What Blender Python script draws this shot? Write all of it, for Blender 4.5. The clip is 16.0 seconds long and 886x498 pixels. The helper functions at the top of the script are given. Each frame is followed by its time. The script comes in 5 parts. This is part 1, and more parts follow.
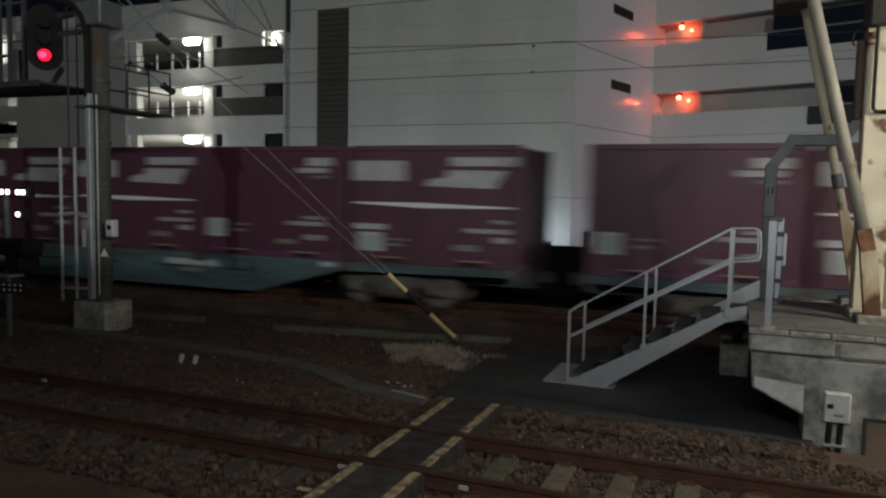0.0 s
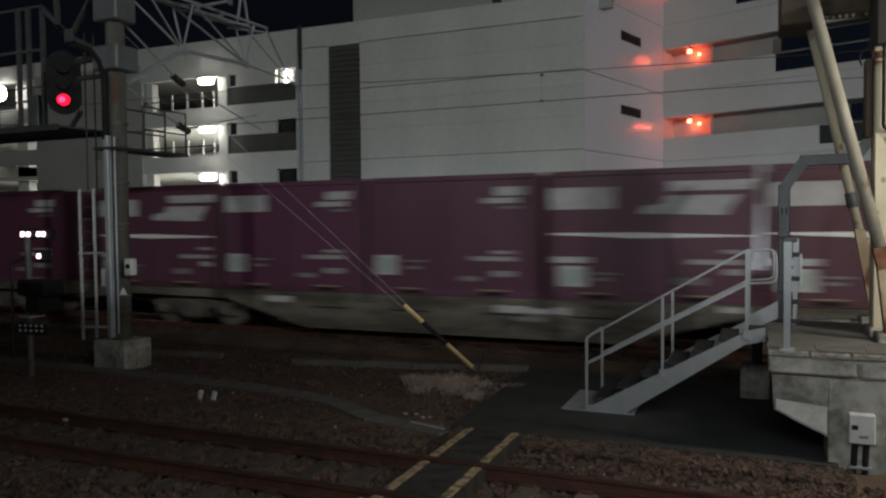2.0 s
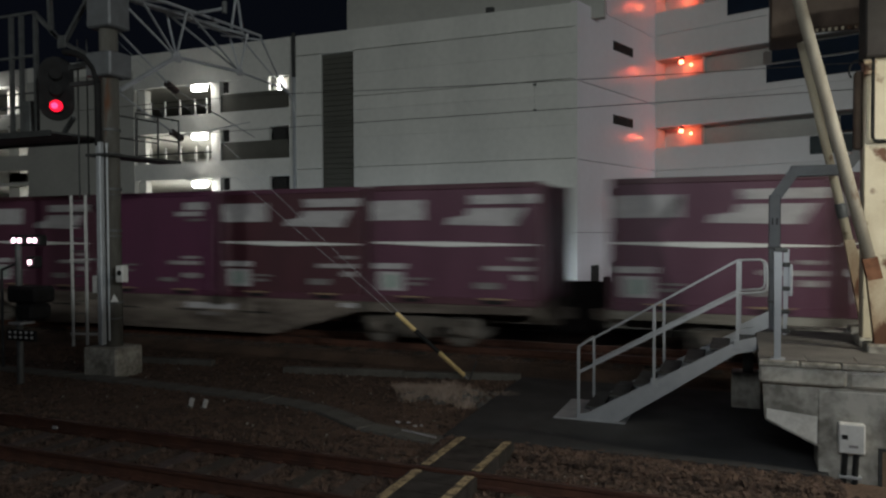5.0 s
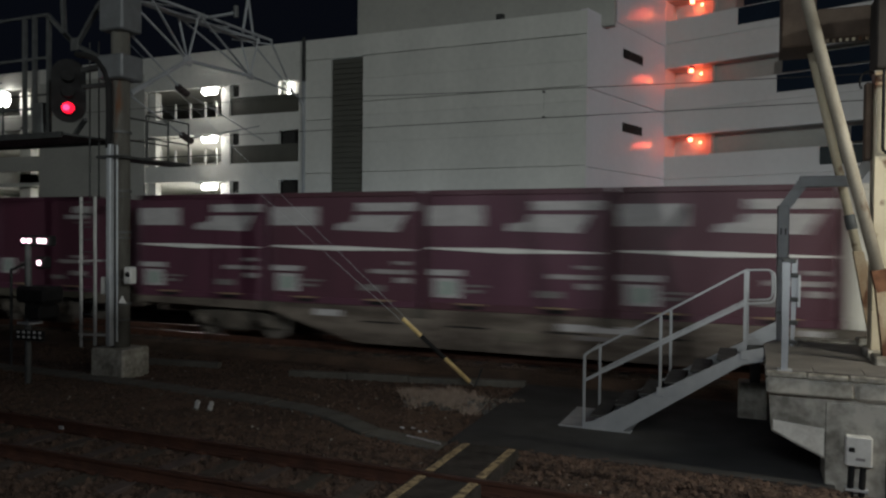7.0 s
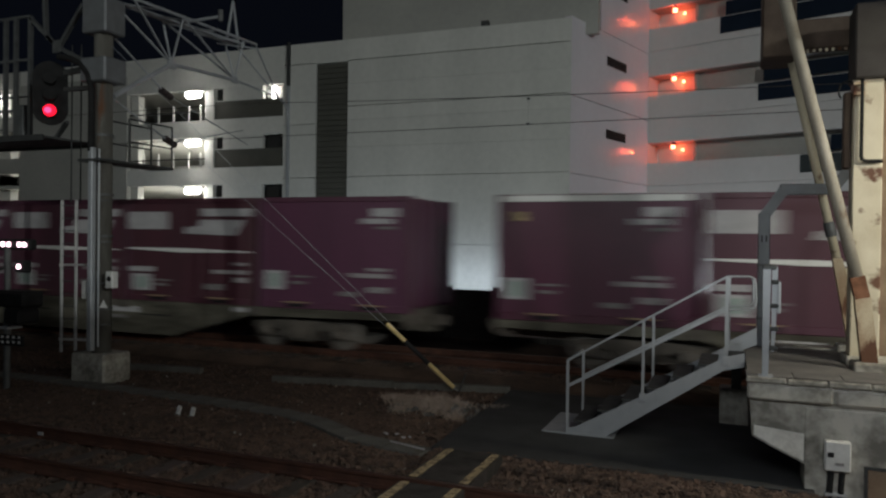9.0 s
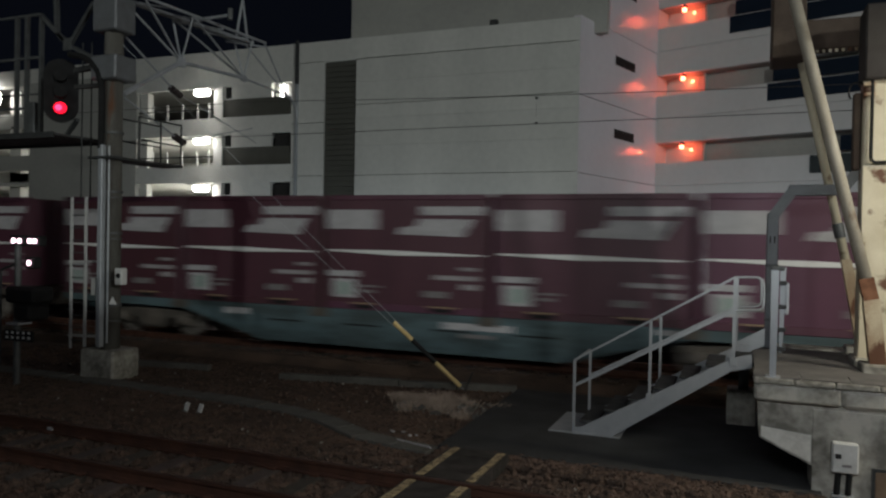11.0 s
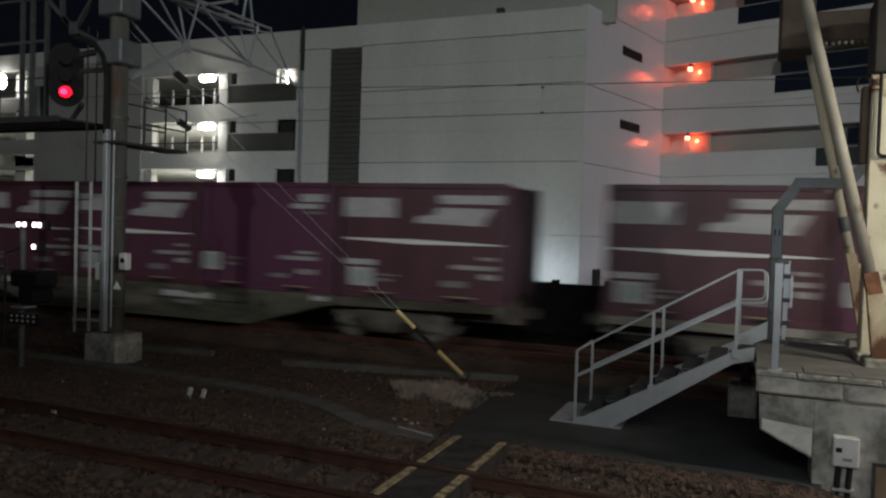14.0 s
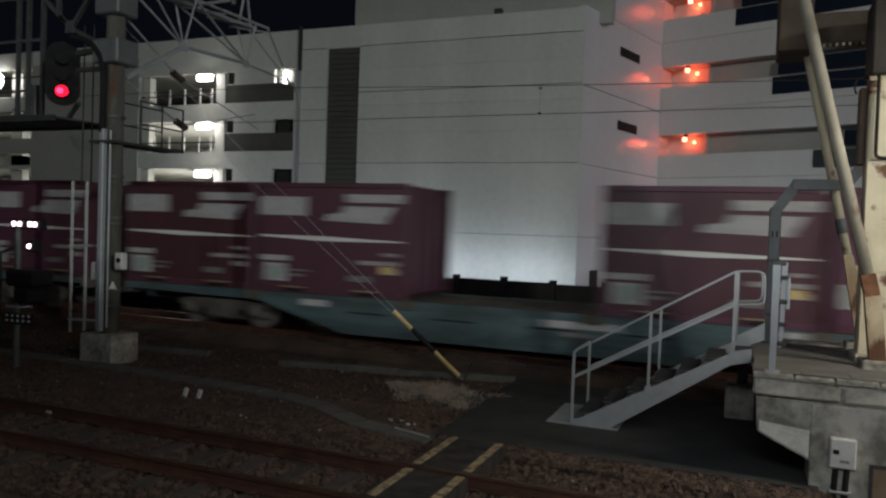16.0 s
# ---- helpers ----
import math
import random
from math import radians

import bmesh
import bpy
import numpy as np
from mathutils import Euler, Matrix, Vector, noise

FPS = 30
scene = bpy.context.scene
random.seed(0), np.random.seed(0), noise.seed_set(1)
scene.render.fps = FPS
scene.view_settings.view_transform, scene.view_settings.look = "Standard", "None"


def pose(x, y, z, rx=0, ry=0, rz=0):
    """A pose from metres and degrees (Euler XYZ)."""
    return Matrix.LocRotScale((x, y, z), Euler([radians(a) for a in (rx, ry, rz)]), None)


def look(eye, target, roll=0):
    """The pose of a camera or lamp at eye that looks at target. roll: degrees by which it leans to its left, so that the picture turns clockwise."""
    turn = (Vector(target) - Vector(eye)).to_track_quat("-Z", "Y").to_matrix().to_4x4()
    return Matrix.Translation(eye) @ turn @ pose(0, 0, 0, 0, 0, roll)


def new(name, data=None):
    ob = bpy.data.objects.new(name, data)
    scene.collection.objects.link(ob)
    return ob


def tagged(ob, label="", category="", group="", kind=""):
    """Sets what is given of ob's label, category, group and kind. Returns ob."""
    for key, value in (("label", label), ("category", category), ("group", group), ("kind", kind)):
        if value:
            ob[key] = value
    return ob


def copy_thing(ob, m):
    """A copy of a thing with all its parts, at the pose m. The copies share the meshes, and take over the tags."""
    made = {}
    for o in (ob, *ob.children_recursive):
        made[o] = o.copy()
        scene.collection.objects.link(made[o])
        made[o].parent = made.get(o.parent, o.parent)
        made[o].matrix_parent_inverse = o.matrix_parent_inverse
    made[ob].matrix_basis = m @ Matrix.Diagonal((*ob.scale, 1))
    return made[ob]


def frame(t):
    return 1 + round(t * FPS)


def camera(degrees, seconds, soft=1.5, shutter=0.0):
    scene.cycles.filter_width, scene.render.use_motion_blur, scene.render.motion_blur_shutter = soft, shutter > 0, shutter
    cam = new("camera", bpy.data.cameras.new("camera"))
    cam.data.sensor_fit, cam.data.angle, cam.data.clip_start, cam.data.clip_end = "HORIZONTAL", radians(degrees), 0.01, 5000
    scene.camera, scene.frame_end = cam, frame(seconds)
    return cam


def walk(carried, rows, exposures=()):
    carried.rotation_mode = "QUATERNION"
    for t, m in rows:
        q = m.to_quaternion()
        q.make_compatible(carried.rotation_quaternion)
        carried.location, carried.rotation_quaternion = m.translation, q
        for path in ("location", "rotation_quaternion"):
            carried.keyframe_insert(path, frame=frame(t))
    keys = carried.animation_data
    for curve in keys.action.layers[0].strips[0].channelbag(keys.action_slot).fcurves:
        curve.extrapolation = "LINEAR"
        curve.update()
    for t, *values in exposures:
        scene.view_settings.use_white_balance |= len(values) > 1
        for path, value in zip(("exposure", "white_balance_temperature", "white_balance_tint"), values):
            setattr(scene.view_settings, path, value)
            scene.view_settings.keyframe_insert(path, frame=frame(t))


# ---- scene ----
cam = camera(62.0, 16.0, soft=2.35, shutter=0.42)
YAW = 21.5
# seconds, place, then yaw, pitch and roll of a hand-held camera on the opposite platform
TURNS = [
    (0.0, -0.031, 0.060, 2.581, 0.07, -4.34, -1.10), (0.5, -0.022, 0.050, 2.586, 0.60, -3.93, -0.63), (1.0, -0.009, 0.028, 2.592, 1.19, -3.24, 0.18),
    (1.5, -0.003, 0.016, 2.594, 1.63, -2.53, 0.23), (2.0, -0.002, 0.019, 2.589, 1.16, -2.05, 0.55), (2.5, 0.001, 0.009, 2.592, 1.21, -1.70, 0.69),
    (3.0, 0.004, 0.011, 2.589, 0.98, -1.46, 0.57), (3.5, 0.004, 0.002, 2.593, 0.80, -1.47, 0.49), (4.0, -0.002, -0.002, 2.594, 0.71, -1.56, 0.52),
    (6.5, -0.000, 0.000, 2.600, 0.71, -1.09, -0.48), (7.0, 0.004, -0.008, 2.602, 1.15, -1.00, -0.50), (7.5, 0.007, -0.026, 2.605, 1.37, -0.88, -0.48),
    (8.0, 0.014, -0.030, 2.598, 0.91, -0.73, -0.57), (8.5, 0.011, -0.031, 2.602, 0.05, -0.61, -0.84), (9.0, 0.007, -0.022, 2.604, -0.07, -0.57, -0.76),
    (11.5, 0.007, -0.049, 2.605, 0.60, -0.71, -1.18), (12.0, 0.012, -0.051, 2.605, 0.59, -0.79, -1.27), (12.5, 0.013, -0.049, 2.605, 0.61, -0.98, -1.29),
    (13.0, 0.017, -0.027, 2.602, 0.69, -1.47, -1.47), (13.5, 0.011, -0.030, 2.603, 0.80, -1.62, -1.75), (14.0, 0.006, -0.041, 2.609, 0.78, -1.56, -1.79),
    (14.5, 0.010, -0.032, 2.608, 0.77, -1.33, -1.58), (15.0, 0.009, -0.021, 2.608, 0.58, -1.22, -1.80), (15.5, 0.008, -0.011, 2.602, 0.48, -1.33, -2.04),
    (16.0, -0.002, -0.016, 2.609, 0.57, -1.51, -1.95)]
walk(cam, [(t, pose(x, y, z, 90 + p, r, YAW + a)) for t, x, y, z, a, p, r in TURNS])
scene.view_settings.exposure = 0.0

# ---------------------------------------------------------------- world and light
world = bpy.data.worlds.new("night_sky")
world.use_nodes = True
scene.world = world
world.node_tree.nodes["Background"].inputs[0].default_value = (0.10, 0.13, 0.22, 1)
world.node_tree.nodes["Background"].inputs[1].default_value = 0.02


def lamp(name, kind, energy, color, m, size=1.0, size_y=None, spread=None):
    data = bpy.data.lights.new(name, kind)
    data.energy, data.color = energy, color
    if kind == "AREA":
        data.shape, data.size, data.size_y = "RECTANGLE", size, size_y or size
        if spread:
            data.spread = radians(spread)
    else:
        data.shadow_soft_size = size
    ob = new(name, data)
    ob.matrix_basis = m
    return ob


# unseen floodlights added high behind the camera, in place of city light
lamp("added_floodlight", "AREA", 1500, (0.93, 0.98, 0.93), look((-22, -58, 24), (-14, 37, 7)), 3.0, 2.0, 100)
lamp("added_floodlight", "AREA", 4900, (0.93, 0.98, 0.95), look((60, -35, 19), (-2, 40, 8)), 3.0, 2.0, 100)
# assumed fluorescent rows under the platform roofs, added out of view
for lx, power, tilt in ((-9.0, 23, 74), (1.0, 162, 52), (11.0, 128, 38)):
    lamp("unseen_tube_light", "AREA", power, (0.90, 0.96, 1.0), pose(lx, 1.9, 4.28, tilt), 5.0, 0.2)
lamp("unseen_tube_light", "AREA", 210, (1.0, 0.93, 0.76), pose(5.0, 8.6, 4.6, 10, 30, 0), 4.0, 0.2)
# unseen low strips added behind the fence to brighten the wall bases
lamp("wall_base_light", "AREA", 275, (0.74, 0.86, 1.0), look((-21, 35.3, 0.2), (-21, 37, 1.2)), 27, 0.3)
lamp("wall_base_light", "AREA", 230, (0.78, 0.88, 1.0), pose(-4.88, 46.2, 0, 0, 0, -19.1) @ look((10, -1.8, 0.2), (10, 0, 1.2)), 19, 0.3)


# ---------------------------------------------------------------- materials
def mat(name, a, b=None, rough=0.7, metal=0.0, scale=6.0, fine=60.0, bump=0.15, contrast=0.5, vary=0.0, streak=None, rust=0.0):
    """Two colours mixed by coarse and fine noise; vary: random tone from object to object; streak: stretched noise; rust: share of rust spots."""
    b = b or tuple(c * 0.7 for c in a)
    m = bpy.data.materials.new(name)
    m.use_nodes = True
    n, l = m.node_tree.nodes, m.node_tree.links
    p = n["Principled BSDF"]
    co = n.new("ShaderNodeTexCoord")
    mp = n.new("ShaderNodeMapping")
    l.new(co.outputs["Object"], mp.inputs[0])
    mp.inputs["Scale"].default_value = streak or (1, 1, 1)
    big, small = n.new("ShaderNodeTexNoise"), n.new("ShaderNodeTexNoise")
    big.inputs["Scale"].default_value, small.inputs["Scale"].default_value = scale, fine
    big.inputs["Detail"].default_value, small.inputs["Detail"].default_value = 6, 4
    l.new(mp.outputs[0], big.inputs[0]), l.new(co.outputs["Object"], small.inputs[0])
    add = n.new("ShaderNodeMath")
    add.operation = "MULTIPLY_ADD"
    l.new(small.outputs[0], add.inputs[0])
    add.inputs[1].default_value = 0.45
    l.new(big.outputs[0], add.inputs[2])
    ramp = n.new("ShaderNodeMapRange")
    ramp.inputs[1].default_value, ramp.inputs[2].default_value = 0.72 - 0.25 / (0.5 + contrast), 0.72 + 0.25 / (0.5 + contrast)
    l.new(add.outputs[0], ramp.inputs[0])
    mix = n.new("ShaderNodeMix")
    mix.data_type = "RGBA"
    mix.inputs[6].default_value, mix.inputs[7].default_value = (*b, 1), (*a, 1)
    l.new(ramp.outputs[0], mix.inputs[0])
    out = mix.outputs[2]
    if rust:
        spot = n.new("ShaderNodeTexNoise")
        spot.inputs["Scale"].default_value, spot.inputs["Detail"].default_value = scale * 0.8, 8
        l.new(mp.outputs[0], spot.inputs[0])
        cut = n.new("ShaderNodeMapRange")
        cut.inputs[1].default_value, cut.inputs[2].default_value = 0.62 - rust * 0.2, 0.68 - rust * 0.2
        l.new(spot.outputs[0], cut.inputs[0])
        mx = n.new("ShaderNodeMix")
        mx.data_type = "RGBA"
        mx.inputs[7].default_value = (0.11, 0.045, 0.02, 1)
        l.new(out, mx.inputs[6]), l.new(cut.outputs[0], mx.inputs[0])
        out = mx.outputs[2]
    if vary:
        info, hsv, mr = n.new("ShaderNodeObjectInfo"), n.new("ShaderNodeHueSaturation"), n.new("ShaderNodeMapRange")
        mr.inputs[3].default_value, mr.inputs[4].default_value = 1 - vary, 1 + vary
        l.new(info.outputs["Random"], mr.inputs[0])
        l.new(mr.outputs[0], hsv.inputs["Value"]), l.new(out, hsv.inputs["Color"])
        hu = n.new("ShaderNodeMapRange")
        hu.inputs[3].default_value, hu.inputs[4].default_value = 0.5 + vary * 0.12, 0.5 - vary * 0.12
        l.new(info.outputs["Random"], hu.inputs[0]), l.new(hu.outputs[0], hsv.inputs["Hue"])
        out = hsv.outputs[0]
    l.new(out, p.inputs["Base Color"])
    rr = n.new("ShaderNodeMapRange")
    rr.inputs[3].default_value, rr.inputs[4].default_value = min(1, rough + 0.1), max(0.05, rough - 0.1)
    l.new(ramp.outputs[0], rr.inputs[0]), l.new(rr.outputs[0], p.inputs["Roughness"])
    p.inputs["Metallic"].default_value = metal
    if bump:
        bp = n.new("ShaderNodeBump")
        bp.inputs["Strength"].default_value, bp.inputs["Distance"].default_value = bump, 0.02
        l.new(add.outputs[0], bp.inputs["Height"]), l.new(bp.outputs[0], p.inputs["Normal"])
    return m


def glow(name, color, strength):
    m = bpy.data.materials.new(name)
    m.use_nodes = True
    p = m.node_tree.nodes["Principled BSDF"]
    p.inputs["Base Color"].default_value = (*color, 1)
    p.inputs["Emission Color"].default_value, p.inputs["Emission Strength"].default_value = (*color, 1), strength
    return m


M_WALL = mat("painted_panel_wall", (0.60, 0.60, 0.565), (0.47, 0.475, 0.45), 0.8, scale=0.35, fine=3, bump=0.05, streak=(1, 1, 0.25), vary=0.045)
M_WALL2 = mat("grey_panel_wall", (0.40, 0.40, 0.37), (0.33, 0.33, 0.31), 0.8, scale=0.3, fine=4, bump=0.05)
M_TOWER = mat("glossy_panel_wall", (0.70, 0.665, 0.71), (0.61, 0.58, 0.62), 0.2, scale=0.25, fine=3, bump=0.0, streak=(1, 1, 0.25))
M_WALLW = mat("pale_panel_wall", (0.62, 0.61, 0.60), (0.54, 0.53, 0.52), 0.75, scale=0.25, fine=3, bump=0.05, streak=(1, 1, 0.25))
M_DARKPANEL = mat("dark_louvre", (0.075, 0.075, 0.062), (0.055, 0.055, 0.046), 0.6, scale=0.8, bump=0.1)
# near-black colour stands in for the shade inside unlit openings
M_VOID = mat("shade_black_interior", (0.03, 0.03, 0.03), None, 0.9, bump=0)
M_INNER = mat("garage_concrete", (0.55, 0.55, 0.52), (0.45, 0.45, 0.42), 0.9, scale=0.6)
M_BLUEGLASS = mat("blue_window_glass", (0.016, 0.024, 0.040), (0.010, 0.016, 0.028), 0.15, scale=0.5, bump=0)
M_STEEL = mat("galvanised_steel", (0.42, 0.44, 0.46), (0.33, 0.35, 0.37), 0.5, 0.35, scale=5, fine=90, bump=0.05)
M_STEELD = mat("weathered_steel", (0.055, 0.058, 0.058), (0.035, 0.036, 0.036), 0.65, 0.3, scale=6, bump=0.08)
M_DUCT = mat("dark_grey_duct", (0.16, 0.17, 0.18), (0.12, 0.125, 0.13), 0.5, 0.2, scale=5, bump=0.05)
M_WHITEPIPE = mat("white_paint_steel", (0.62, 0.62, 0.60), (0.48, 0.48, 0.46), 0.5, scale=8, bump=0.05)
M_CREAM = mat("cream_paint_rusty", (0.62, 0.56, 0.42), (0.48, 0.42, 0.30), 0.55, scale=3, bump=0.1, rust=0.35)
M_RUST = mat("rusty_girder", (0.066, 0.042, 0.030), (0.11, 0.082, 0.062), 0.85, scale=3, bump=0.3, contrast=1.2)
M_RUSTFOOT = mat("rust_streaked_cream_paint", (0.50, 0.42, 0.29), (0.30, 0.20, 0.12), 0.7, scale=4, bump=0.2, contrast=1.0, rust=0.62, streak=(1, 1, 0.4))
M_STRUT = mat("grimy_beige_paint", (0.40, 0.365, 0.30), (0.27, 0.24, 0.19), 0.65, scale=4, bump=0.1, contrast=1.0, rust=0.2, streak=(1, 1, 0.4))
M_RUSTBAND = mat("bare_rust_band", (0.20, 0.085, 0.04), (0.11, 0.045, 0.022), 0.85, scale=9, bump=0.3, contrast=1.1)
M_STEELG = mat("dull_grey_steel", (0.115, 0.12, 0.12), (0.062, 0.065, 0.065), 0.6, 0.3, scale=5, bump=0.08)
M_TEALGLASS = mat("grey_green_glass", (0.055, 0.065, 0.066), (0.035, 0.042, 0.044), 0.2, scale=0.8, bump=0)
M_BROWN = mat("brown_panel", (0.24, 0.17, 0.11), (0.15, 0.10, 0.065), 0.8, scale=4, bump=0.15)
M_BLACK = mat("black_paint", (0.005, 0.005, 0.0055), None, 0.85, bump=0.03)
M_CONC = mat("weathered_concrete", (0.47, 0.45, 0.395), (0.17, 0.16, 0.137), 0.9, scale=1.9, fine=11, bump=0.5, contrast=1.2)
M_CONCD = mat("dirty_concrete", (0.145, 0.140, 0.125), (0.075, 0.07, 0.062), 0.95, scale=2, fine=40, bump=0.3, contrast=1.0)
M_POLE = mat("spun_concrete_pole", (0.150, 0.147, 0.130), (0.075, 0.070, 0.061), 0.85, scale=3, bump=0.15, contrast=1.0, streak=(1, 1, 0.2), rust=0.06)
M_TILE = mat("platform_paving", (0.165, 0.155, 0.145), (0.10, 0.095, 0.09), 0.9, scale=3, fine=50, bump=0.2, vary=0.12)
M_ASPHALT = mat("black_asphalt", (0.038, 0.039, 0.040), (0.023, 0.023, 0.024), 0.85, scale=2, fine=120, bump=0.4)
M_GROUND = mat("oily_ballast_ground", (0.140, 0.088, 0.060), (0.060, 0.039, 0.028), 0.95, scale=1.2, fine=26, bump=0.9, contrast=1.2)
M_STONE = mat("rusty_ballast", (0.112, 0.070, 0.050), (0.036, 0.024, 0.018), 0.95, scale=7, fine=60, bump=0.3, contrast=1.5)
M_RAIL = mat("rusty_rail", (0.12, 0.05, 0.03), (0.06, 0.028, 0.02), 0.8, 0.3, scale=4, bump=0.15)
M_RAILTOP = mat("worn_rail_head", (0.22, 0.13, 0.10), (0.13, 0.07, 0.05), 0.4, 0.8, scale=3, bump=0.05)
M_SLEEPER = mat("old_sleeper", (0.075, 0.06, 0.05), (0.04, 0.031, 0.026), 0.9, scale=5, fine=40, bump=0.4, vary=0.3)
M_SLEEPER2 = mat("pale_sleeper", (0.15, 0.125, 0.085), (0.07, 0.058, 0.042), 0.9, scale=5, fine=40, bump=0.4, vary=0.3)
M_YELLOW = mat("worn_yellow_paint", (0.42, 0.32, 0.18), (0.10, 0.075, 0.05), 0.85, scale=11, fine=60, bump=0.2, contrast=1.6)
M_PLANK = mat("oiled_dark_plank", (0.042, 0.035, 0.031), (0.021, 0.017, 0.015), 0.85, scale=4, fine=60, bump=0.3, contrast=1.0, vary=0.2)
M_PATCH = mat("pale_repair_mortar", (0.70, 0.68, 0.62), (0.50, 0.48, 0.43), 0.9, scale=4, fine=30, bump=0.2, contrast=1.0)
M_CHALK = mat("pale_yellow_chalk", (0.52, 0.48, 0.22), (0.28, 0.25, 0.11), 0.85, scale=14, fine=70, bump=0.1, contrast=1.2)
M_YELTAG = mat("yellow_sleeve", (0.70, 0.53, 0.24), (0.45, 0.33, 0.14), 0.6, scale=9, bump=0.05)
M_WHITE = mat("white_marking", (0.75, 0.75, 0.73), (0.62, 0.62, 0.60), 0.6, scale=7, bump=0.02)
M_GRASS = mat("dry_grass", (0.52, 0.42, 0.35), (0.30, 0.235, 0.19), 0.95, scale=8, bump=0)
M_INSUL = mat("brown_insulator", (0.05, 0.04, 0.04), None, 0.3, bump=0)
M_WIRE = mat("copper_wire", (0.05, 0.045, 0.04), None, 0.5, 0.5, bump=0)
M_FENCE = mat("old_sleeper_fence", (0.06, 0.055, 0.05), (0.035, 0.03, 0.028), 0.95, scale=2, bump=0.3)
M_STREET = mat("street_asphalt", (0.10, 0.10, 0.10), (0.07, 0.07, 0.07), 0.9, scale=0.5, fine=30, bump=0.2)
# train
M_MAROON = mat("maroon_brown_paint", (0.094, 0.032, 0.051), (0.069, 0.023, 0.038), 0.5, scale=1.4, fine=18, bump=0.04, vary=0.18, streak=(1, 1, 0.3))
M_PURPLE = mat("purple_maroon_paint", (0.104, 0.032, 0.064), (0.076, 0.023, 0.048), 0.48, scale=1.2, fine=18, bump=0.04, vary=0.16, streak=(1, 1, 0.3))
M_WINE = mat("fresh_wine_paint", (0.078, 0.015, 0.038), (0.060, 0.012, 0.030), 0.42, scale=1.2, fine=18, bump=0.03, vary=0.1)
M_TEAL = mat("teal_paint", (0.064, 0.140, 0.142), (0.048, 0.100, 0.102), 0.5, scale=1.0, fine=14, bump=0.04, streak=(1, 1, 0.3))
M_TEALL = mat("light_teal_band", (0.07, 0.25, 0.28), (0.055, 0.20, 0.23), 0.5, scale=1.5, bump=0.03)
M_CWHITE = mat("white_container_paint", (0.70, 0.69, 0.64), (0.58, 0.57, 0.52), 0.5, scale=1.3, fine=14, bump=0.04, streak=(1, 1, 0.3))
M_CBLUE = mat("blue_stripe_paint", (0.04, 0.09, 0.26), None, 0.5, bump=0.02)
M_GREYBAR = mat("grey_print", (0.22, 0.205, 0.205), None, 0.6, bump=0.02)
M_DECKG = mat("grey_wagon_paint", (0.155, 0.136, 0.110), (0.056, 0.047, 0.037), 0.85, scale=1.8, fine=14, bump=0.15, contrast=1.3, vary=0.3, streak=(0.35, 1, 1.6))
M_DECKL = mat("pale_grey_wagon_paint", (0.27, 0.26, 0.23), (0.12, 0.105, 0.085), 0.85, scale=1.8, fine=14, bump=0.15, contrast=1.2, streak=(0.35, 1, 1.6))
M_MARK = mat("dirty_white_marking", (0.50, 0.49, 0.50), (0.33, 0.32, 0.33), 0.7, scale=5, fine=40, bump=0.02, contrast=0.8)
M_DIM = mat("faded_marking", (0.36, 0.34, 0.345), (0.22, 0.20, 0.205), 0.7, scale=6, fine=40, bump=0.02, contrast=1.0)
M_DECKB = mat("blue_wagon_paint", (0.082, 0.130, 0.145), (0.045, 0.062, 0.064), 0.8, scale=1.8, fine=14, bump=0.12, contrast=1.1, streak=(0.35, 1, 1.6))
M_BOGIE = mat("brake_dust_bogie", (0.15, 0.128, 0.107), (0.06, 0.05, 0.042), 0.85, scale=5, bump=0.25)
M_FRAME = mat("dark_bogie_frame", (0.105, 0.092, 0.078), (0.05, 0.043, 0.036), 0.9, scale=5, bump=0.25)
M_WHEEL = mat("wheel_steel", (0.22, 0.198, 0.175), (0.12, 0.105, 0.09), 0.75, 0.1, scale=5, bump=0.1)
M_GREENTAG = mat("pale_green_tag", (0.33, 0.42, 0.38), None, 0.6, bump=0.02)
# lights
M_LAMPW = glow("white_lamp", (1.0, 0.98, 0.92), 20)
M_LAMPR = glow("red_lamp", (1.0, 0.10, 0.05), 22)
M_SIGR = glow("red_signal", (1.0, 0.02, 0.07), 6)
M_SIGD = glow("deep_red_signal_rim", (1.0, 0.004, 0.03), 1.6)
M_SIGP = glow("pinkish_white_signal", (1.0, 0.66, 0.78), 5)


# ---------------------------------------------------------------- mesh helpers
def box(bm, x0, x1, y0, y1, z0, z1, bevel=0.0):
    g = bmesh.ops.create_cube(bm, size=1, matrix=Matrix.Translation(((x0 + x1) / 2, (y0 + y1) / 2, (z0 + z1) / 2)) @ Matrix.Diagonal((x1 - x0, y1 - y0, z1 - z0, 1)))
    if bevel:
        bmesh.ops.bevel(bm, geom=list({e for v in g["verts"] for e in v.link_edges}), offset=bevel, segments=1, affect="EDGES")
    return bm


def rod(bm, a, b, r, sides=8, r2=None):
    a, b = Vector(a), Vector(b)
    d = b - a
    m = Matrix.Translation((a + b) / 2) @ d.to_track_quat("Z", "Y").to_matrix().to_4x4()
    bmesh.ops.create_cone(bm, cap_ends=True, segments=sides, radius1=r, radius2=r if r2 is None else r2, depth=d.length, matrix=m)
    return bm


def bar(bm, a, b, w, h):
    """A square bar from a to b."""
    a, b = Vector(a), Vector(b)
    d = b - a
    m = Matrix.Translation((a + b) / 2) @ d.to_track_quat("Z", "Y").to_matrix().to_4x4()
    bmesh.ops.create_cube(bm, size=1, matrix=m @ Matrix.Diagonal((w, h, d.length, 1)))
    return bm


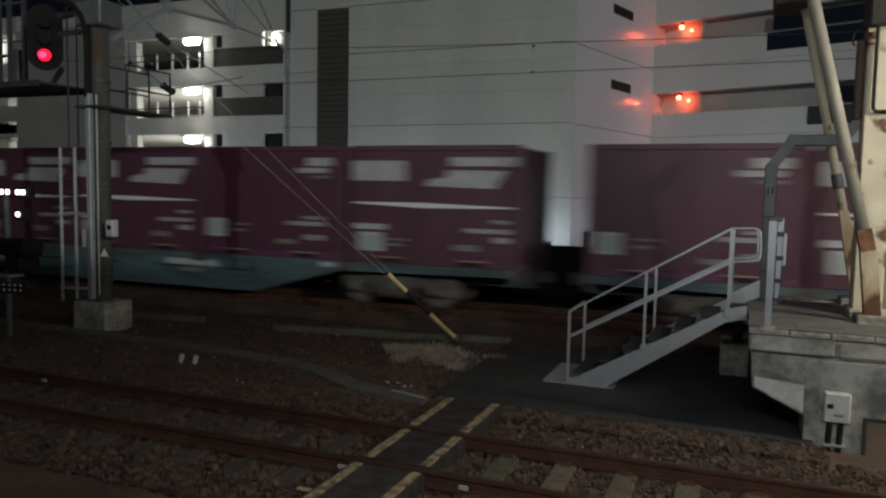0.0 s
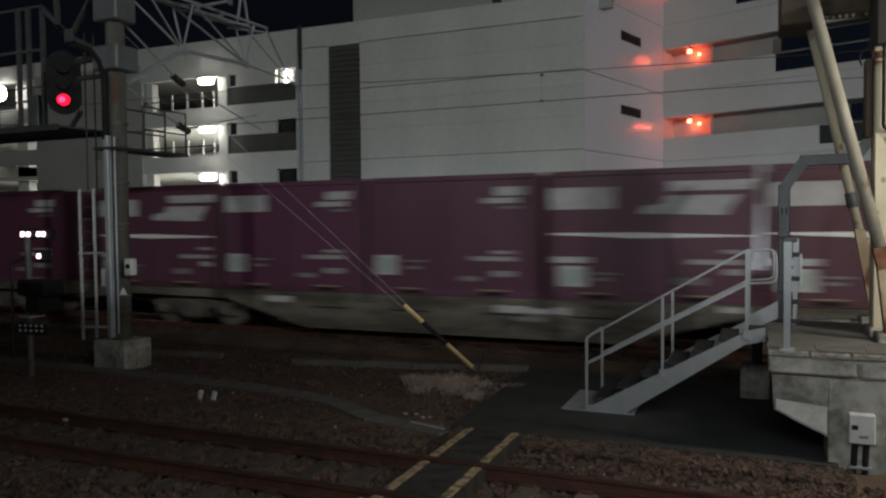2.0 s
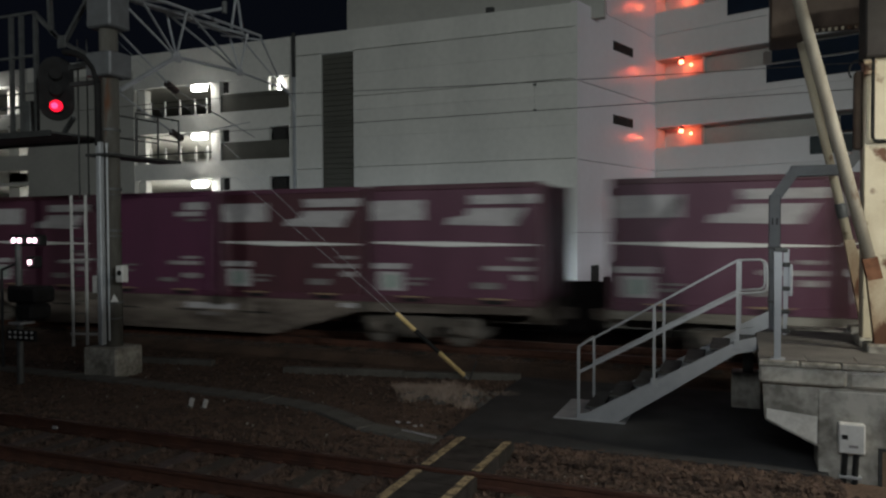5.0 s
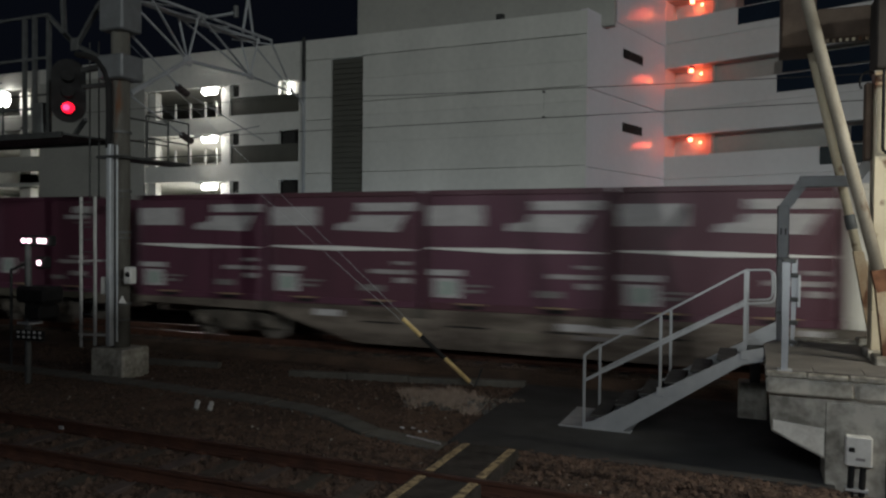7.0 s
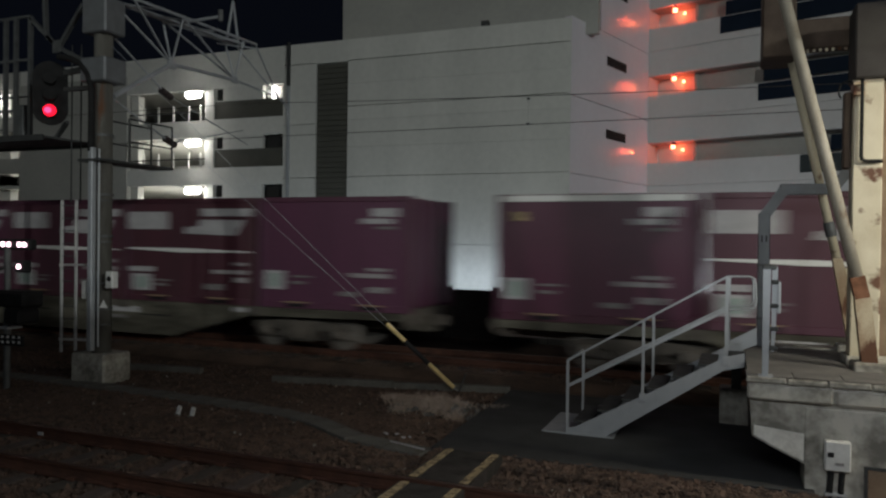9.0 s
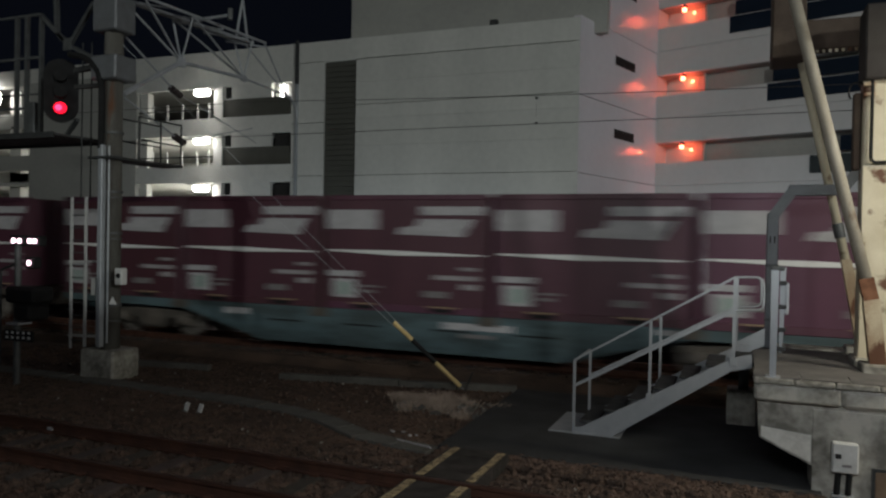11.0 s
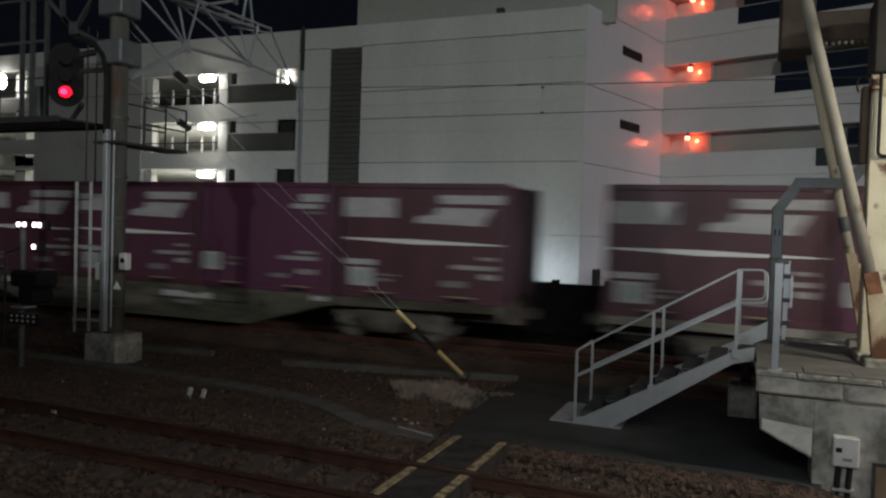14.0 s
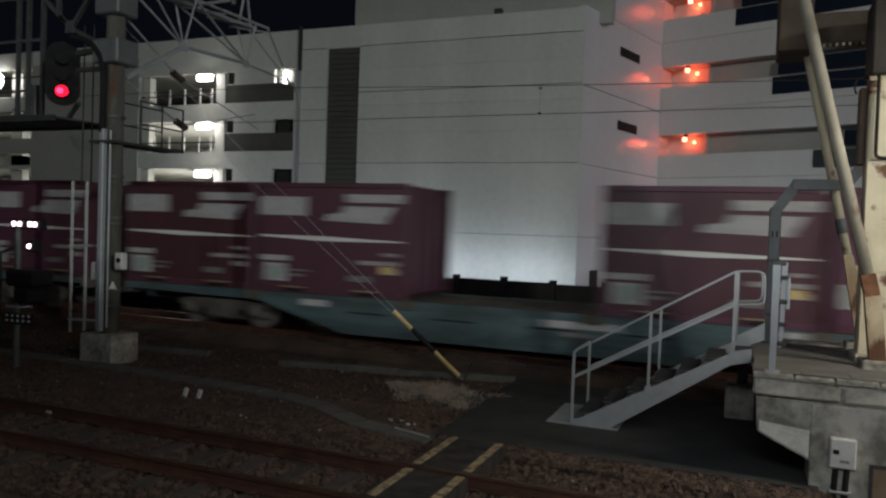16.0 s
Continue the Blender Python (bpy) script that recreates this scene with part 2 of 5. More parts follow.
def prism(bm, pts, axis, lo, hi):
    """A flat outline pushed from lo to hi along an axis (0 x, 1 y, 2 z)."""
    def at(p, v):
        q = list(p)
        q.insert(axis, v)
        return bm.verts.new(q)
    a, b = [at(p, lo) for p in pts], [at(p, hi) for p in pts]
    n = len(pts)
    bm.faces.new(a), bm.faces.new(b[::-1])
    for i in range(n):
        bm.faces.new((a[i], b[i], b[(i + 1) % n], a[(i + 1) % n]))
    bmesh.ops.recalc_face_normals(bm, faces=bm.faces[:])
    return bm


def mesh(name, bm, material, smooth=False):
    me = bpy.data.meshes.new(name)
    bm.to_mesh(me)
    bm.free()
    me.materials.append(material)
    if smooth:
        me.shade_smooth()
    return me


def part(name, bm, material, parent=None, label="", smooth=False):
    ob = new(name, mesh(name, bm, material, smooth))
    ob.parent = parent
    if label:
        ob["label"] = label
    return ob


def B(*a, bevel=0.0):
    return box(bmesh.new(), *a, bevel=bevel)


def thing(name, label, category, m=None, group="", kind=""):
    ob = new(name)
    ob.empty_display_size = 0.2
    if m is not None:
        ob.matrix_basis = m
    return tagged(ob, label, category, group, kind)


# ---------------------------------------------------------------- ground
bm = bmesh.new()
box(bm, -700, 700, -400, 700, -1.2, -0.2)
tagged(part("ground", bm, M_GROUND), "dark oily ballast and earth of a railway yard", "ground", kind="structure")
tagged(part("road", B(-120, 80, 20.6, 36.6, -0.19, -0.16), M_STREET), "dark asphalt street behind the railway fence", "road", kind="structure")


# ---------------------------------------------------------------- tracks
def rail_profile(bm, x0, x1, y, top):
    prism(bm, [(y - 0.065, top - 0.15), (y + 0.065, top - 0.15), (y + 0.065, top - 0.135), (y + 0.012, top - 0.115), (y + 0.012, top - 0.04),
               (y + 0.034, top - 0.03), (y + 0.034, top - 0.003), (y - 0.034, top - 0.003), (y - 0.034, top - 0.03), (y - 0.012, top - 0.04),
               (y - 0.012, top - 0.115), (y - 0.065, top - 0.135)], 0, x0, x1)
    return bm


def track(yc, top, x0, x1, words):
    tr = thing("railway_track", words, "railway track", kind="structure")
    for s in (-1, 1):
        r = part("rail", rail_profile(bmesh.new(), x0, x1, yc + s * 0.557, top), M_RAIL, tr)
        part("rail_head", B(x0, x1, yc + s * 0.557 - 0.030, yc + s * 0.557 + 0.030, top - 0.003, top + 0.001), M_RAILTOP, r, "worn running surface")
    me = mesh("sleeper", B(-0.11, 0.11, -1.0, 1.0, -0.14, 0, bevel=0.012), M_SLEEPER)
    me2 = mesh("sleeper", B(-0.11, 0.11, -1.0, 1.0, -0.14, 0.01, bevel=0.012), M_SLEEPER2)
    clip = mesh("rail_clip", B(-0.06, 0.06, -0.11, 0.11, 0, 0.03, bevel=0.008), M_RAIL)
    x, i = -22.0, 0
    while x < 5:
        s = new("sleeper", me2 if x > -2.6 and yc < 10 else me)
        s.parent, s.matrix_basis = tr, pose(x, yc, top - 0.15, 0, 0, random.uniform(-1, 1))
        for sg in (-1, 1):
            c = new("rail_clip", clip)
            c.parent, c.location = s, (0, sg * 0.557, 0.0)
        x, i = x + 0.60 + random.uniform(-0.02, 0.02), i + 1
    return tr


track(6.82, 0.0, -500, 440, "rusty railway track with old sleepers in dark ballast")
track(15.42, 0.1, -500, 440, "rusty railway track under the passing freight train")


def stones(name, n, x0, x1, y0, y1, z, material, words, lo=0.018, hi=0.045, lift=None):
    """Broken stones, joined into one mesh."""
    rng = np.random.default_rng(5)
    cube = np.array([(-1, -1, -1), (1, -1, -1), (1, 1, -1), (-1, 1, -1), (-1, -1, 1), (1, -1, 1), (1, 1, 1), (-1, 1, 1)], float)
    quads = np.array([(0, 3, 2, 1), (4, 5, 6, 7), (0, 1, 5, 4), (1, 2, 6, 5), (2, 3, 7, 6), (3, 0, 4, 7)])
    c = np.column_stack([rng.uniform(x0, x1, n), rng.uniform(y0, y1, n), np.full(n, z)])
    if lift:
        c[:, 2] += lift(c[:, 0], c[:, 1])
    size = rng.uniform(lo, hi, (n, 1, 1)) * rng.uniform(0.6, 1.2, (n, 1, 3))
    v = cube[None] * size * rng.uniform(0.6, 1.25, (n, 8, 3))
    q = rng.normal(size=(n, 4))
    q /= np.linalg.norm(q, axis=1, keepdims=True)
    w, x, y, zz = q.T
    rm = np.stack([1 - 2 * (y * y + zz * zz), 2 * (x * y - zz * w), 2 * (x * zz + y * w), 2 * (x * y + zz * w), 1 - 2 * (x * x + zz * zz), 2 * (y * zz - x * w),
                   2 * (x * zz - y * w), 2 * (y * zz + x * w), 1 - 2 * (x * x + y * y)], 1).reshape(n, 3, 3)
    v = np.einsum("nij,nkj->nki", rm, v) + c[:, None]
    f = (quads[None] + 8 * np.arange(n)[:, None, None]).reshape(-1, 4)
    me = bpy.data.meshes.new(name)
    me.from_pydata(v.reshape(-1, 3).tolist(), [], f.tolist())
    me.materials.append(material)
    return tagged(new(name, me), words, "ballast", kind="stuff")


def bed(bm, yc, top, x0, x1, half=1.35):
    prism(bm, [(yc - half - 0.35, -0.21), (yc + half + 0.35, -0.21), (yc + half, top), (yc - half, top)], 0, x0, x1)
    return bm


tagged(part("ballast_bed", bed(bmesh.new(), 15.42, -0.07, -500, 440), M_GROUND), "raised dark ballast bed under the far track", "ballast", kind="structure")
stones("ballast", 24000, -16, 3.0, 5.2, 8.6, -0.185, M_STONE, "rust-brown crushed stone ballast between the rails", 0.014, 0.034)
stones("ballast", 12000, -16, 0.5, 8.6, 13.4, -0.20, M_STONE, "sparse crushed stone over dark yard ground", 0.010, 0.028)
stones("ballast", 9000, -18, 4.0, 14.12, 16.7, -0.082, M_STONE, "rust-brown crushed stone ballast of the far track", 0.012, 0.026)

# ---------------------------------------------------------------- asphalt pad, crossing, troughs
bm = prism(bmesh.new(), [(-3.66, 9.0), (0.9, 9.0), (0.9, 13.1), (-3.74, 13.1)], 2, -0.22, -0.11)
tagged(part("pavement", bm, M_ASPHALT), "fresh black asphalt pad at the foot of the stairs", "pavement", kind="structure")
crossing = thing("track_crossing", "staff crossing of dark planks with worn yellow edge lines", "crossing", kind="structure")
for y0, y1 in ((4.9, 6.19), (6.36, 7.29), (7.46, 8.66)):
    n = max(2, round((y1 - y0) / 0.31))
    for i in range(n):
        a, b = y0 + (y1 - y0) * i / n, y0 + (y1 - y0) * (i + 1) / n
        part("plank", B(-3.34, -2.58, a + 0.004, b - 0.004, -0.16, -0.012 + random.uniform(-0.004, 0.002)), M_PLANK, crossing)
    for x in (-3.30, -2.70):
        part("yellow_line", B(x - 0.008, x + 0.086, y0 + 0.01, y1 - 0.01, -0.02, -0.004), M_YELLOW, crossing, "worn yellow edge line")


def strip(name, pts, w, z0, z1, material, words, category, lid=0.5):
    """A trough of concrete lids along a line."""
    th = thing(name, words, category, kind="structure")
    for (xa, ya), (xb, yb) in zip(pts, pts[1:]):
        ln = math.hypot(xb - xa, yb - ya)
        ang, n = math.degrees(math.atan2(yb - ya, xb - xa)), max(1, round(ln / lid))
        me = mesh("lid", B(-ln / n / 2 + 0.005, ln / n / 2 - 0.005, -w / 2, w / 2, z0, z1, bevel=0.01), material)
        for i in range(n):
            k = (i + 0.5) / n
            o = new("lid", me)
            o.parent = th
            o.matrix_basis = pose(xa + (xb - xa) * k, ya + (yb - ya) * k, random.uniform(-0.01, 0.01), 0, 0, ang + random.uniform(-1, 1))
    return th


strip("cable_trough", [(-18.0, 10.55), (-12.5, 10.5), (-10.2, 10.44), (-8.2, 10.25), (-6.8, 10.1), (-5.8, 9.75), (-4.9, 9.2), (-3.7, 8.95)], 0.36, -0.27, -0.155, M_CONCD,
      "old grey concrete cable trough with lids", "cable trough")
strip("concrete_kerb", [(-8.4, 12.3), (-6.0, 12.75), (-3.8, 13.2)], 0.16, -0.26, -0.08, M_CONCD, "low worn concrete kerb beside the far track", "kerb", 1.0)
strip("concrete_kerb", [(-12.2, 12.1), (-10.2, 12.4)], 0.16, -0.26, -0.08, M_CONCD, "low worn concrete kerb beside the far track", "kerb", 1.0)
for x in (-8.15, -7.88):
    mk = thing("marker_post", "small white marker post standing in the ballast", "marker", pose(x, 9.33, -0.2, 0, 18, 0), group="white marker posts")
    part("post", B(-0.035, 0.035, -0.02, 0.02, 0, 0.15, bevel=0.006), M_WHITE, mk)
    part("foot", B(-0.05, 0.05, -0.04, 0.04, -0.02, 0.02, bevel=0.006), M_CONCD, mk)

# dry grass and rubble near the guy anchor
rng = np.random.default_rng(3)
vs, fs = [], []
tufts = [(rng.normal(-4.70, 0.32), rng.normal(11.55, 0.26), rng.uniform(0.06, 0.17)) for i in range(26)]
for i in range(4200):
    tx, ty, tall = tufts[int(rng.integers(26))]
    cx, cy = rng.normal(tx, 0.075), rng.normal(ty, 0.075)
    h, a, ln = tall * rng.uniform(0.35, 1.25), rng.uniform(0, 6.28), rng.normal(0, 0.07, 2)
    dx, dy = 0.006 * math.cos(a), 0.006 * math.sin(a)
    k = len(vs)
    vs += [(cx - dx, cy - dy, -0.22), (cx + dx, cy + dy, -0.22), (cx + ln[0] + dx * 0.3, cy + ln[1], -0.2 + h), (cx + ln[0] - dx * 0.3, cy + ln[1], -0.2 + h * 0.97)]
    fs.append((k, k + 1, k + 2, k + 3))
me = bpy.data.meshes.new("dry_grass")
me.from_pydata(vs, [], fs)
me.materials.append(M_GRASS)
tagged(new("dry_grass", me), "withered pale weeds around the guy wire anchor", "weeds", kind="stuff")

# ---------------------------------------------------------------- station platforms
pl = thing("platform", "old concrete station platform end with stepped corbels", "platform", kind="structure")
part("slab", B(0.20, 40, 9.12, 12.4, 0.90, 1.09, bevel=0.02), M_CONC, pl)
cop = [mesh("coping_stone", B(-0.205, 0.205, 0, 0.44, 0, 0.065, bevel=0.012), M_CONC), mesh("coping_stone", B(-0.203, 0.205, 0.012, 0.44, -0.006, 0.062, bevel=0.02), M_CONC)]
for i in range(34):
    o = new("coping_stone", cop[i % 2])
    o.parent, o.matrix_basis = pl, pose(0.385 + i * 0.42, 9.05 + random.uniform(-0.014, 0.014), 1.055, random.uniform(-0.5, 0.5), 0, random.uniform(-0.5, 0.5))
part("coping", B(0.16, 40, 12.0, 12.44, 1.055, 1.12, bevel=0.015), M_CONC, pl)
part("edge_beam", prism(bmesh.new(), [(0.22, 0.89), (40, 0.89), (40, 0.55), (0.95, 0.10), (0.80, 0.16), (0.25, 0.42)], 1, 9.16, 9.6), M_CONC, pl)
part("edge_beam", prism(bmesh.new(), [(0.22, 0.89), (40, 0.89), (40, 0.55), (0.95, 0.10), (0.80, 0.16), (0.25, 0.42)], 1, 11.9, 12.36), M_CONC, pl)
part("paving_field", B(0.2, 40, 9.5, 12.0, 1.07, 1.102), M_TILE, pl)
for px in (0.80, 4.4, 8.0, 12.0, 16.0):
    part("pier", B(px, px + 0.62, 9.18, 9.7, -0.4, 0.5, bevel=0.02), M_CONC, pl)
    part("pier", B(px, px + 0.62, 11.8, 12.3, -0.4, 0.5, bevel=0.02), M_CONC, pl)
part("pier_wall", B(0.80, 14, 9.145, 9.18, -0.4, 0.80, bevel=0.008), M_CONC, pl)
part("repair_patch", prism(bmesh.new(), [(0.27, 0.55), (0.79, 0.50), (0.79, 0.19), (0.27, 0.435)], 1, 9.150, 9.158), M_PATCH, pl, "pale mortar patch on the corbel")
part("footing", B(0.70, 20, 9.10, 9.9, -0.45, -0.28, bevel=0.02), M_CONC, pl)
lips = [mesh("edge_stone", B(-0.44, 0.44, 0, 0.12, -0.19, 0.0, bevel=0.025), M_CONC), mesh("edge_stone", B(-0.44, 0.43, 0.01, 0.12, -0.21, 0.0, bevel=0.04), M_CONC)]
for i in range(16):
    o = new("edge_stone", lips[(i * 3) % 2])
    o.parent, o.matrix_basis = pl, pose(0.63 + i * 0.89, 9.06 + random.uniform(-0.012, 0.014), 1.05, 0, random.uniform(-0.4, 0.4), 0)
tile = mesh("paving_slab", B(-0.245, 0.245, -0.20, 0.20, 0, 0.014, bevel=0.004), M_TILE)
for i in range(14):
    for j, y in enumerate((9.29,)):
        o = new("paving_slab", tile)
        o.parent, o.matrix_basis = pl, pose(0.42 + i * 0.5, y, 1.12 + random.uniform(-0.002, 0.003), 0, 0, random.uniform(-0.4, 0.4))
near = thing("platform", "concrete station platform on which the camera stands", "platform", kind="structure")
part("slab", B(-40, 40, -6, 2.3, 0.85, 1.1), M_TILE, near)
part("wall", B(-40, 40, -5.8, 2.1, -0.4, 0.85), M_CONC, near)
# added roof, never in view; keeps the floodlights off the near ground
roof = thing("platform_roof", "unseen steel roof added over the camera's platform", "roof", kind="structure")
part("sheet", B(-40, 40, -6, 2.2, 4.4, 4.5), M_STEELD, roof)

cv = thing("cover_panel", "brown rust-stained panel below the platform edge", "panel", pose(1.42, 9.14, -0.34))
part("sheet", B(0, 0.9, -0.02, 0.0, 0, 0.52, bevel=0.006), M_BROWN, cv)
part("frame_strip", B(-0.035, -0.002, -0.03, 0.0, 0, 0.555), M_STEELD, cv)
part("frame_strip", B(-0.002, 0.9, -0.03, 0.0, 0.522, 0.555), M_STEELD, cv)

# box on the pier
jb = thing("junction_box", "pale grey electrical box on the platform pier with two cables", "electrical box", pose(1.12, 9.16, 0.30))
part("body", B(-0.13, 0.13, -0.11, 0, -0.16, 0.17, bevel=0.015), M_WHITEPIPE, jb)
part("cable_clip", B(-0.12, 0.10, -0.09, -0.01, -0.44, -0.41, bevel=0.004), M_STEEL, jb)
part("latch", B(-0.10, -0.04, -0.125, -0.108, 0.00, 0.05, bevel=0.004), M_BLACK, jb, "dark latch")
part("label_plate", B(-0.03, 0.06, -0.114, -0.108, -0.09, -0.06), M_GREYBAR, jb, "small grey plate")
for cx in (-0.06, 0.05):
    part("cable", rod(bmesh.new(), (cx, -0.05, -0.16), (cx - 0.02, -0.05, -0.62), 0.032), M_BLACK, jb, "black cable conduit")

# ---------------------------------------------------------------- stairs at the platform's end
st = thing("steel_stairs", "galvanised steel stairs with tube handrails up to the platform", "stairs")
NEAR, FAR = 10.42, 11.55
for y in (NEAR, FAR):
    part("stringer", prism(bmesh.new(), [(-2.16, -0.09), (-1.60, -0.09), (-0.07, 0.95), (0.18, 1.01), (0.18, 1.19), (-0.03, 1.135), (-2.03, 0.0), (-2.16, -0.03)], 1, y - 0.02, y + 0.02), M_STEEL, st)
for i in range(6):
    x, z = -1.95 + i * 0.335, 0.07 + i * 0.185
    part("tread", B(x - 0.12, x + 0.12, NEAR + 0.022, FAR - 0.022, z - 0.02, z + 0.012, bevel=0.005), M_STEELD, st)
part("kick_plate", prism(bmesh.new(), [(-0.02, 1.00), (0.36, 1.17), (0.36, 1.42), (-0.02, 1.20)], 1, FAR + 0.022, FAR + 0.05), M_STEEL, st)
part("base_plate", B(-2.51, -1.49, 10.38, 11.62, -0.112, -0.092, bevel=0.005), M_STEEL, st)
part("landing", B(-0.02, 0.32, NEAR + 0.022, FAR - 0.022, 1.02, 1.07, bevel=0.006), M_STEELD, st)
for y in (NEAR, FAR):
    for px, zb, zt in ((-2.15, -0.09, 0.93), (-1.11, 0.42, 1.545), (-0.05, 1.00, 2.18)) if y == NEAR else ((-2.14, -0.09, 0.89), (-1.085, 0.42, 1.51), (-0.02, 1.00, 2.15)):
        part("post", bar(bmesh.new(), (px, y, zb), (px, y, zt), 0.035, 0.035), M_STEEL, st)
        if zb > 0:
            part("post_bracket", B(px - 0.045, px + 0.045, y - 0.030, y - 0.0205, zb + 0.02, zb + 0.14, bevel=0.004), M_STEEL, st)
    dz = 0.0 if y == NEAR else -0.04
    part("handrail", bar(bmesh.new(), (-2.15, y, 0.94 + dz), (-0.05, y, 2.19 + dz), 0.026, 0.026), M_STEEL, st)
    part("mid_rail", bar(bmesh.new(), (-2.14, y, 0.575 + dz), (-0.05, y, 1.75 + dz), 0.026, 0.042 if y == NEAR else 0.026), M_STEEL, st)
    # rounded return loop at the head of the rail
    loop = [(-0.05, 2.19), (0.23, 2.20), (0.285, 2.17), (0.30, 2.11), (0.305, 1.86), (0.29, 1.80), (0.24, 1.775), (-0.05, 1.75)]
    bm = bmesh.new()
    for (xa, za), (xb, zb) in zip(loop, loop[1:]):
        rod(bm, (xa, y, za + dz), (xb, y, zb + dz), 0.014, 8)
    part("rail_loop", bm, M_STEEL, st)
part("corner_link", bar(bmesh.new(), (-2.15, NEAR, 0.93), (-2.15, FAR, 0.93), 0.026, 0.026), M_STEEL, st)
part("support_post", B(0.02, 0.17, 12.05, 12.25, 0.42, 0.90, bevel=0.01), M_STEELD, st)
part("footing", B(-0.14, 0.27, 12.0, 12.4, -0.20, 0.42, bevel=0.02), M_CONC, st, "square concrete footing")

# tall gate post with a bent duct
gp = thing("gate_post", "grey steel gate post with hinge plates at the platform end", "gate post", pose(0.38, 9.16, 1.12))
part("post", prism(bmesh.new(), [(-0.035, 0.0), (0.03, 0.0), (0.042, 1.22), (-0.042, 1.22)], 1, -0.04, 0.04), M_STEEL, gp)
part("flange", prism(bmesh.new(), [(0.055, 0.28), (0.085, 0.28), (0.10, 0.5), (0.115, 1.25), (0.055, 1.25)], 1, -0.012, 0.012), M_STEEL, gp)
for z in (0.30, 0.52, 0.78, 1.05):
    part("hinge", B(0.035, 0.125, -0.03, 0.014, z, z + 0.05, bevel=0.008), M_STEELD, gp)
part("bolt_plate", B(0.108, 0.148, -0.02, 0.02, 0.72, 1.08, bevel=0.006), M_STEEL, gp)
part("base_plate", B(-0.075, 0.075, -0.075, 0.075, 0, 0.014), M_STEEL, gp)
part("cap", B(-0.048, 0.10, -0.045, 0.045, 1.215, 1.265, bevel=0.012), M_STEELG, gp)
du = thing("cable_duct", "grey square steel duct bent over towards the column", "duct")
part("riser", B(0.365, 0.525, 11.92, 12.08, 1.05, 3.10, bevel=0.012), M_DUCT, du)
part("elbow", bar(bmesh.new(), (0.445, 12.0, 3.05), (0.70, 12.0, 3.43), 0.152, 0.150), M_DUCT, du)
part("arm", B(0.65, 1.38, 11.92, 12.08, 3.36, 3.52, bevel=0.012), M_DUCT, du)
part("upper_elbow", bar(bmesh.new(), (1.33, 12.0, 3.42), (1.66, 12.0, 3.86), 0.146, 0.146), M_DUCT, du)
for x in (0.405, 0.465):
    part("slot", B(x, x + 0.02, 11.915, 11.922, 2.66, 2.76), M_BLACK, du, "dark slot")
for z in (1.5, 2.3):
    part("strap", B(0.355, 0.535, 11.91, 12.09, z, z + 0.04, bevel=0.004), M_STEELG, du)

# small litter near the crossing
for x, y, a in ((-4.45, 9.62, 20), (-4.30, 9.50, 70), (-4.22, 9.55, 120), (-4.62, 9.60, 5)):
    li = thing("litter", "crumpled scrap of pale litter on the ballast", "litter", pose(x, y, -0.19, 8, 12, a), group="scraps of litter")
    part("scrap", B(-0.035, 0.035, -0.02, 0.02, 0, 0.025, bevel=0.009), M_MARK, li)
wl = thing("white_pipe", "thin white plastic pipe lying on the cable trough", "pipe")
part("tube", rod(bmesh.new(), (-4.25, 8.98, -0.10), (-3.68, 8.80, -0.10), 0.012, 8), M_MARK, wl)
stones("ballast", 170, -14, 0.6, 7.7, 12.9, -0.185, M_CONC, "scattered pale stones in the dark ballast", 0.006, 0.016)
stones("ballast", 2600, -3.6, 1.0, 8.5, 9.05, -0.145, M_STONE, "rust-brown crushed stone along the asphalt edge", 0.014, 0.034)
stones("rubble", 110, -5.3, -3.8, 10.9, 12.1, -0.20, M_TILE, "pale rubble among the weeds by the guy anchor", 0.02, 0.06)

# two white tags; the third plate, at -8.72, paints a glint on the rail
for x, y in ((-3.45, 6.19), (-2.20, 6.19), (-8.72, 7.31)):
    rt = thing("rail_tag", "small white plate on the rusty rail, tag and painted glint alike", "tag", pose(x, y, -0.10), group="white rail tags")
    part("plate", B(-0.045, 0.045, -0.012, 0.012, 0.0, 0.04, bevel=0.004), M_MARK, rt)

for x, y, w in ((-2.30, 6.57, 0.085), (-1.70, 6.54, 0.085), (-3.57, 5.70, 0.07)):
    sm = thing("sleeper_mark", "pale yellow chalk mark across a sleeper end", "mark", pose(x, y, -0.139, 0, 0, 3), group="yellow sleeper marks")
    part("paint", B(-w, w, -0.035, 0.035, 0.0, 0.006, bevel=0.002), M_CHALK, sm)

# ---------------------------------------------------------------- column and girder
co = thing("steel_column", "cream painted steel column with rust and a black pipe", "column")
part("shaft", B(1.43, 1.77, 10.75, 11.05, 1.1, 5.6, bevel=0.015), M_CREAM, co)
part("back_flange", B(1.772, 2.35, 10.92, 11.05, 1.1, 5.0, bevel=0.01), M_BROWN, co, "dull brown rusty flange")
part("base_block", B(1.38, 2.2, 10.6, 11.2, 1.07, 1.20, bevel=0.02), M_CONC, co)
part("side_strip", B(1.33, 1.425, 10.82, 10.98, 3.62, 4.62, bevel=0.02), M_RUST, co, "dark rusty bracket strip")
bm = bmesh.new()
for pa, pb in (((1.52, 5.2), (1.52, 3.76)), ((1.52, 3.76), (1.535, 3.715)), ((1.535, 3.715), (1.58, 3.70)), ((1.58, 3.70), (1.76, 3.70))):
    rod(bm, (pa[0], 10.70, pa[1]), (pb[0], 10.70, pb[1]), 0.022, 8)
part("drain_pipe", bm, M_BLACK, co, "thin black pipe")
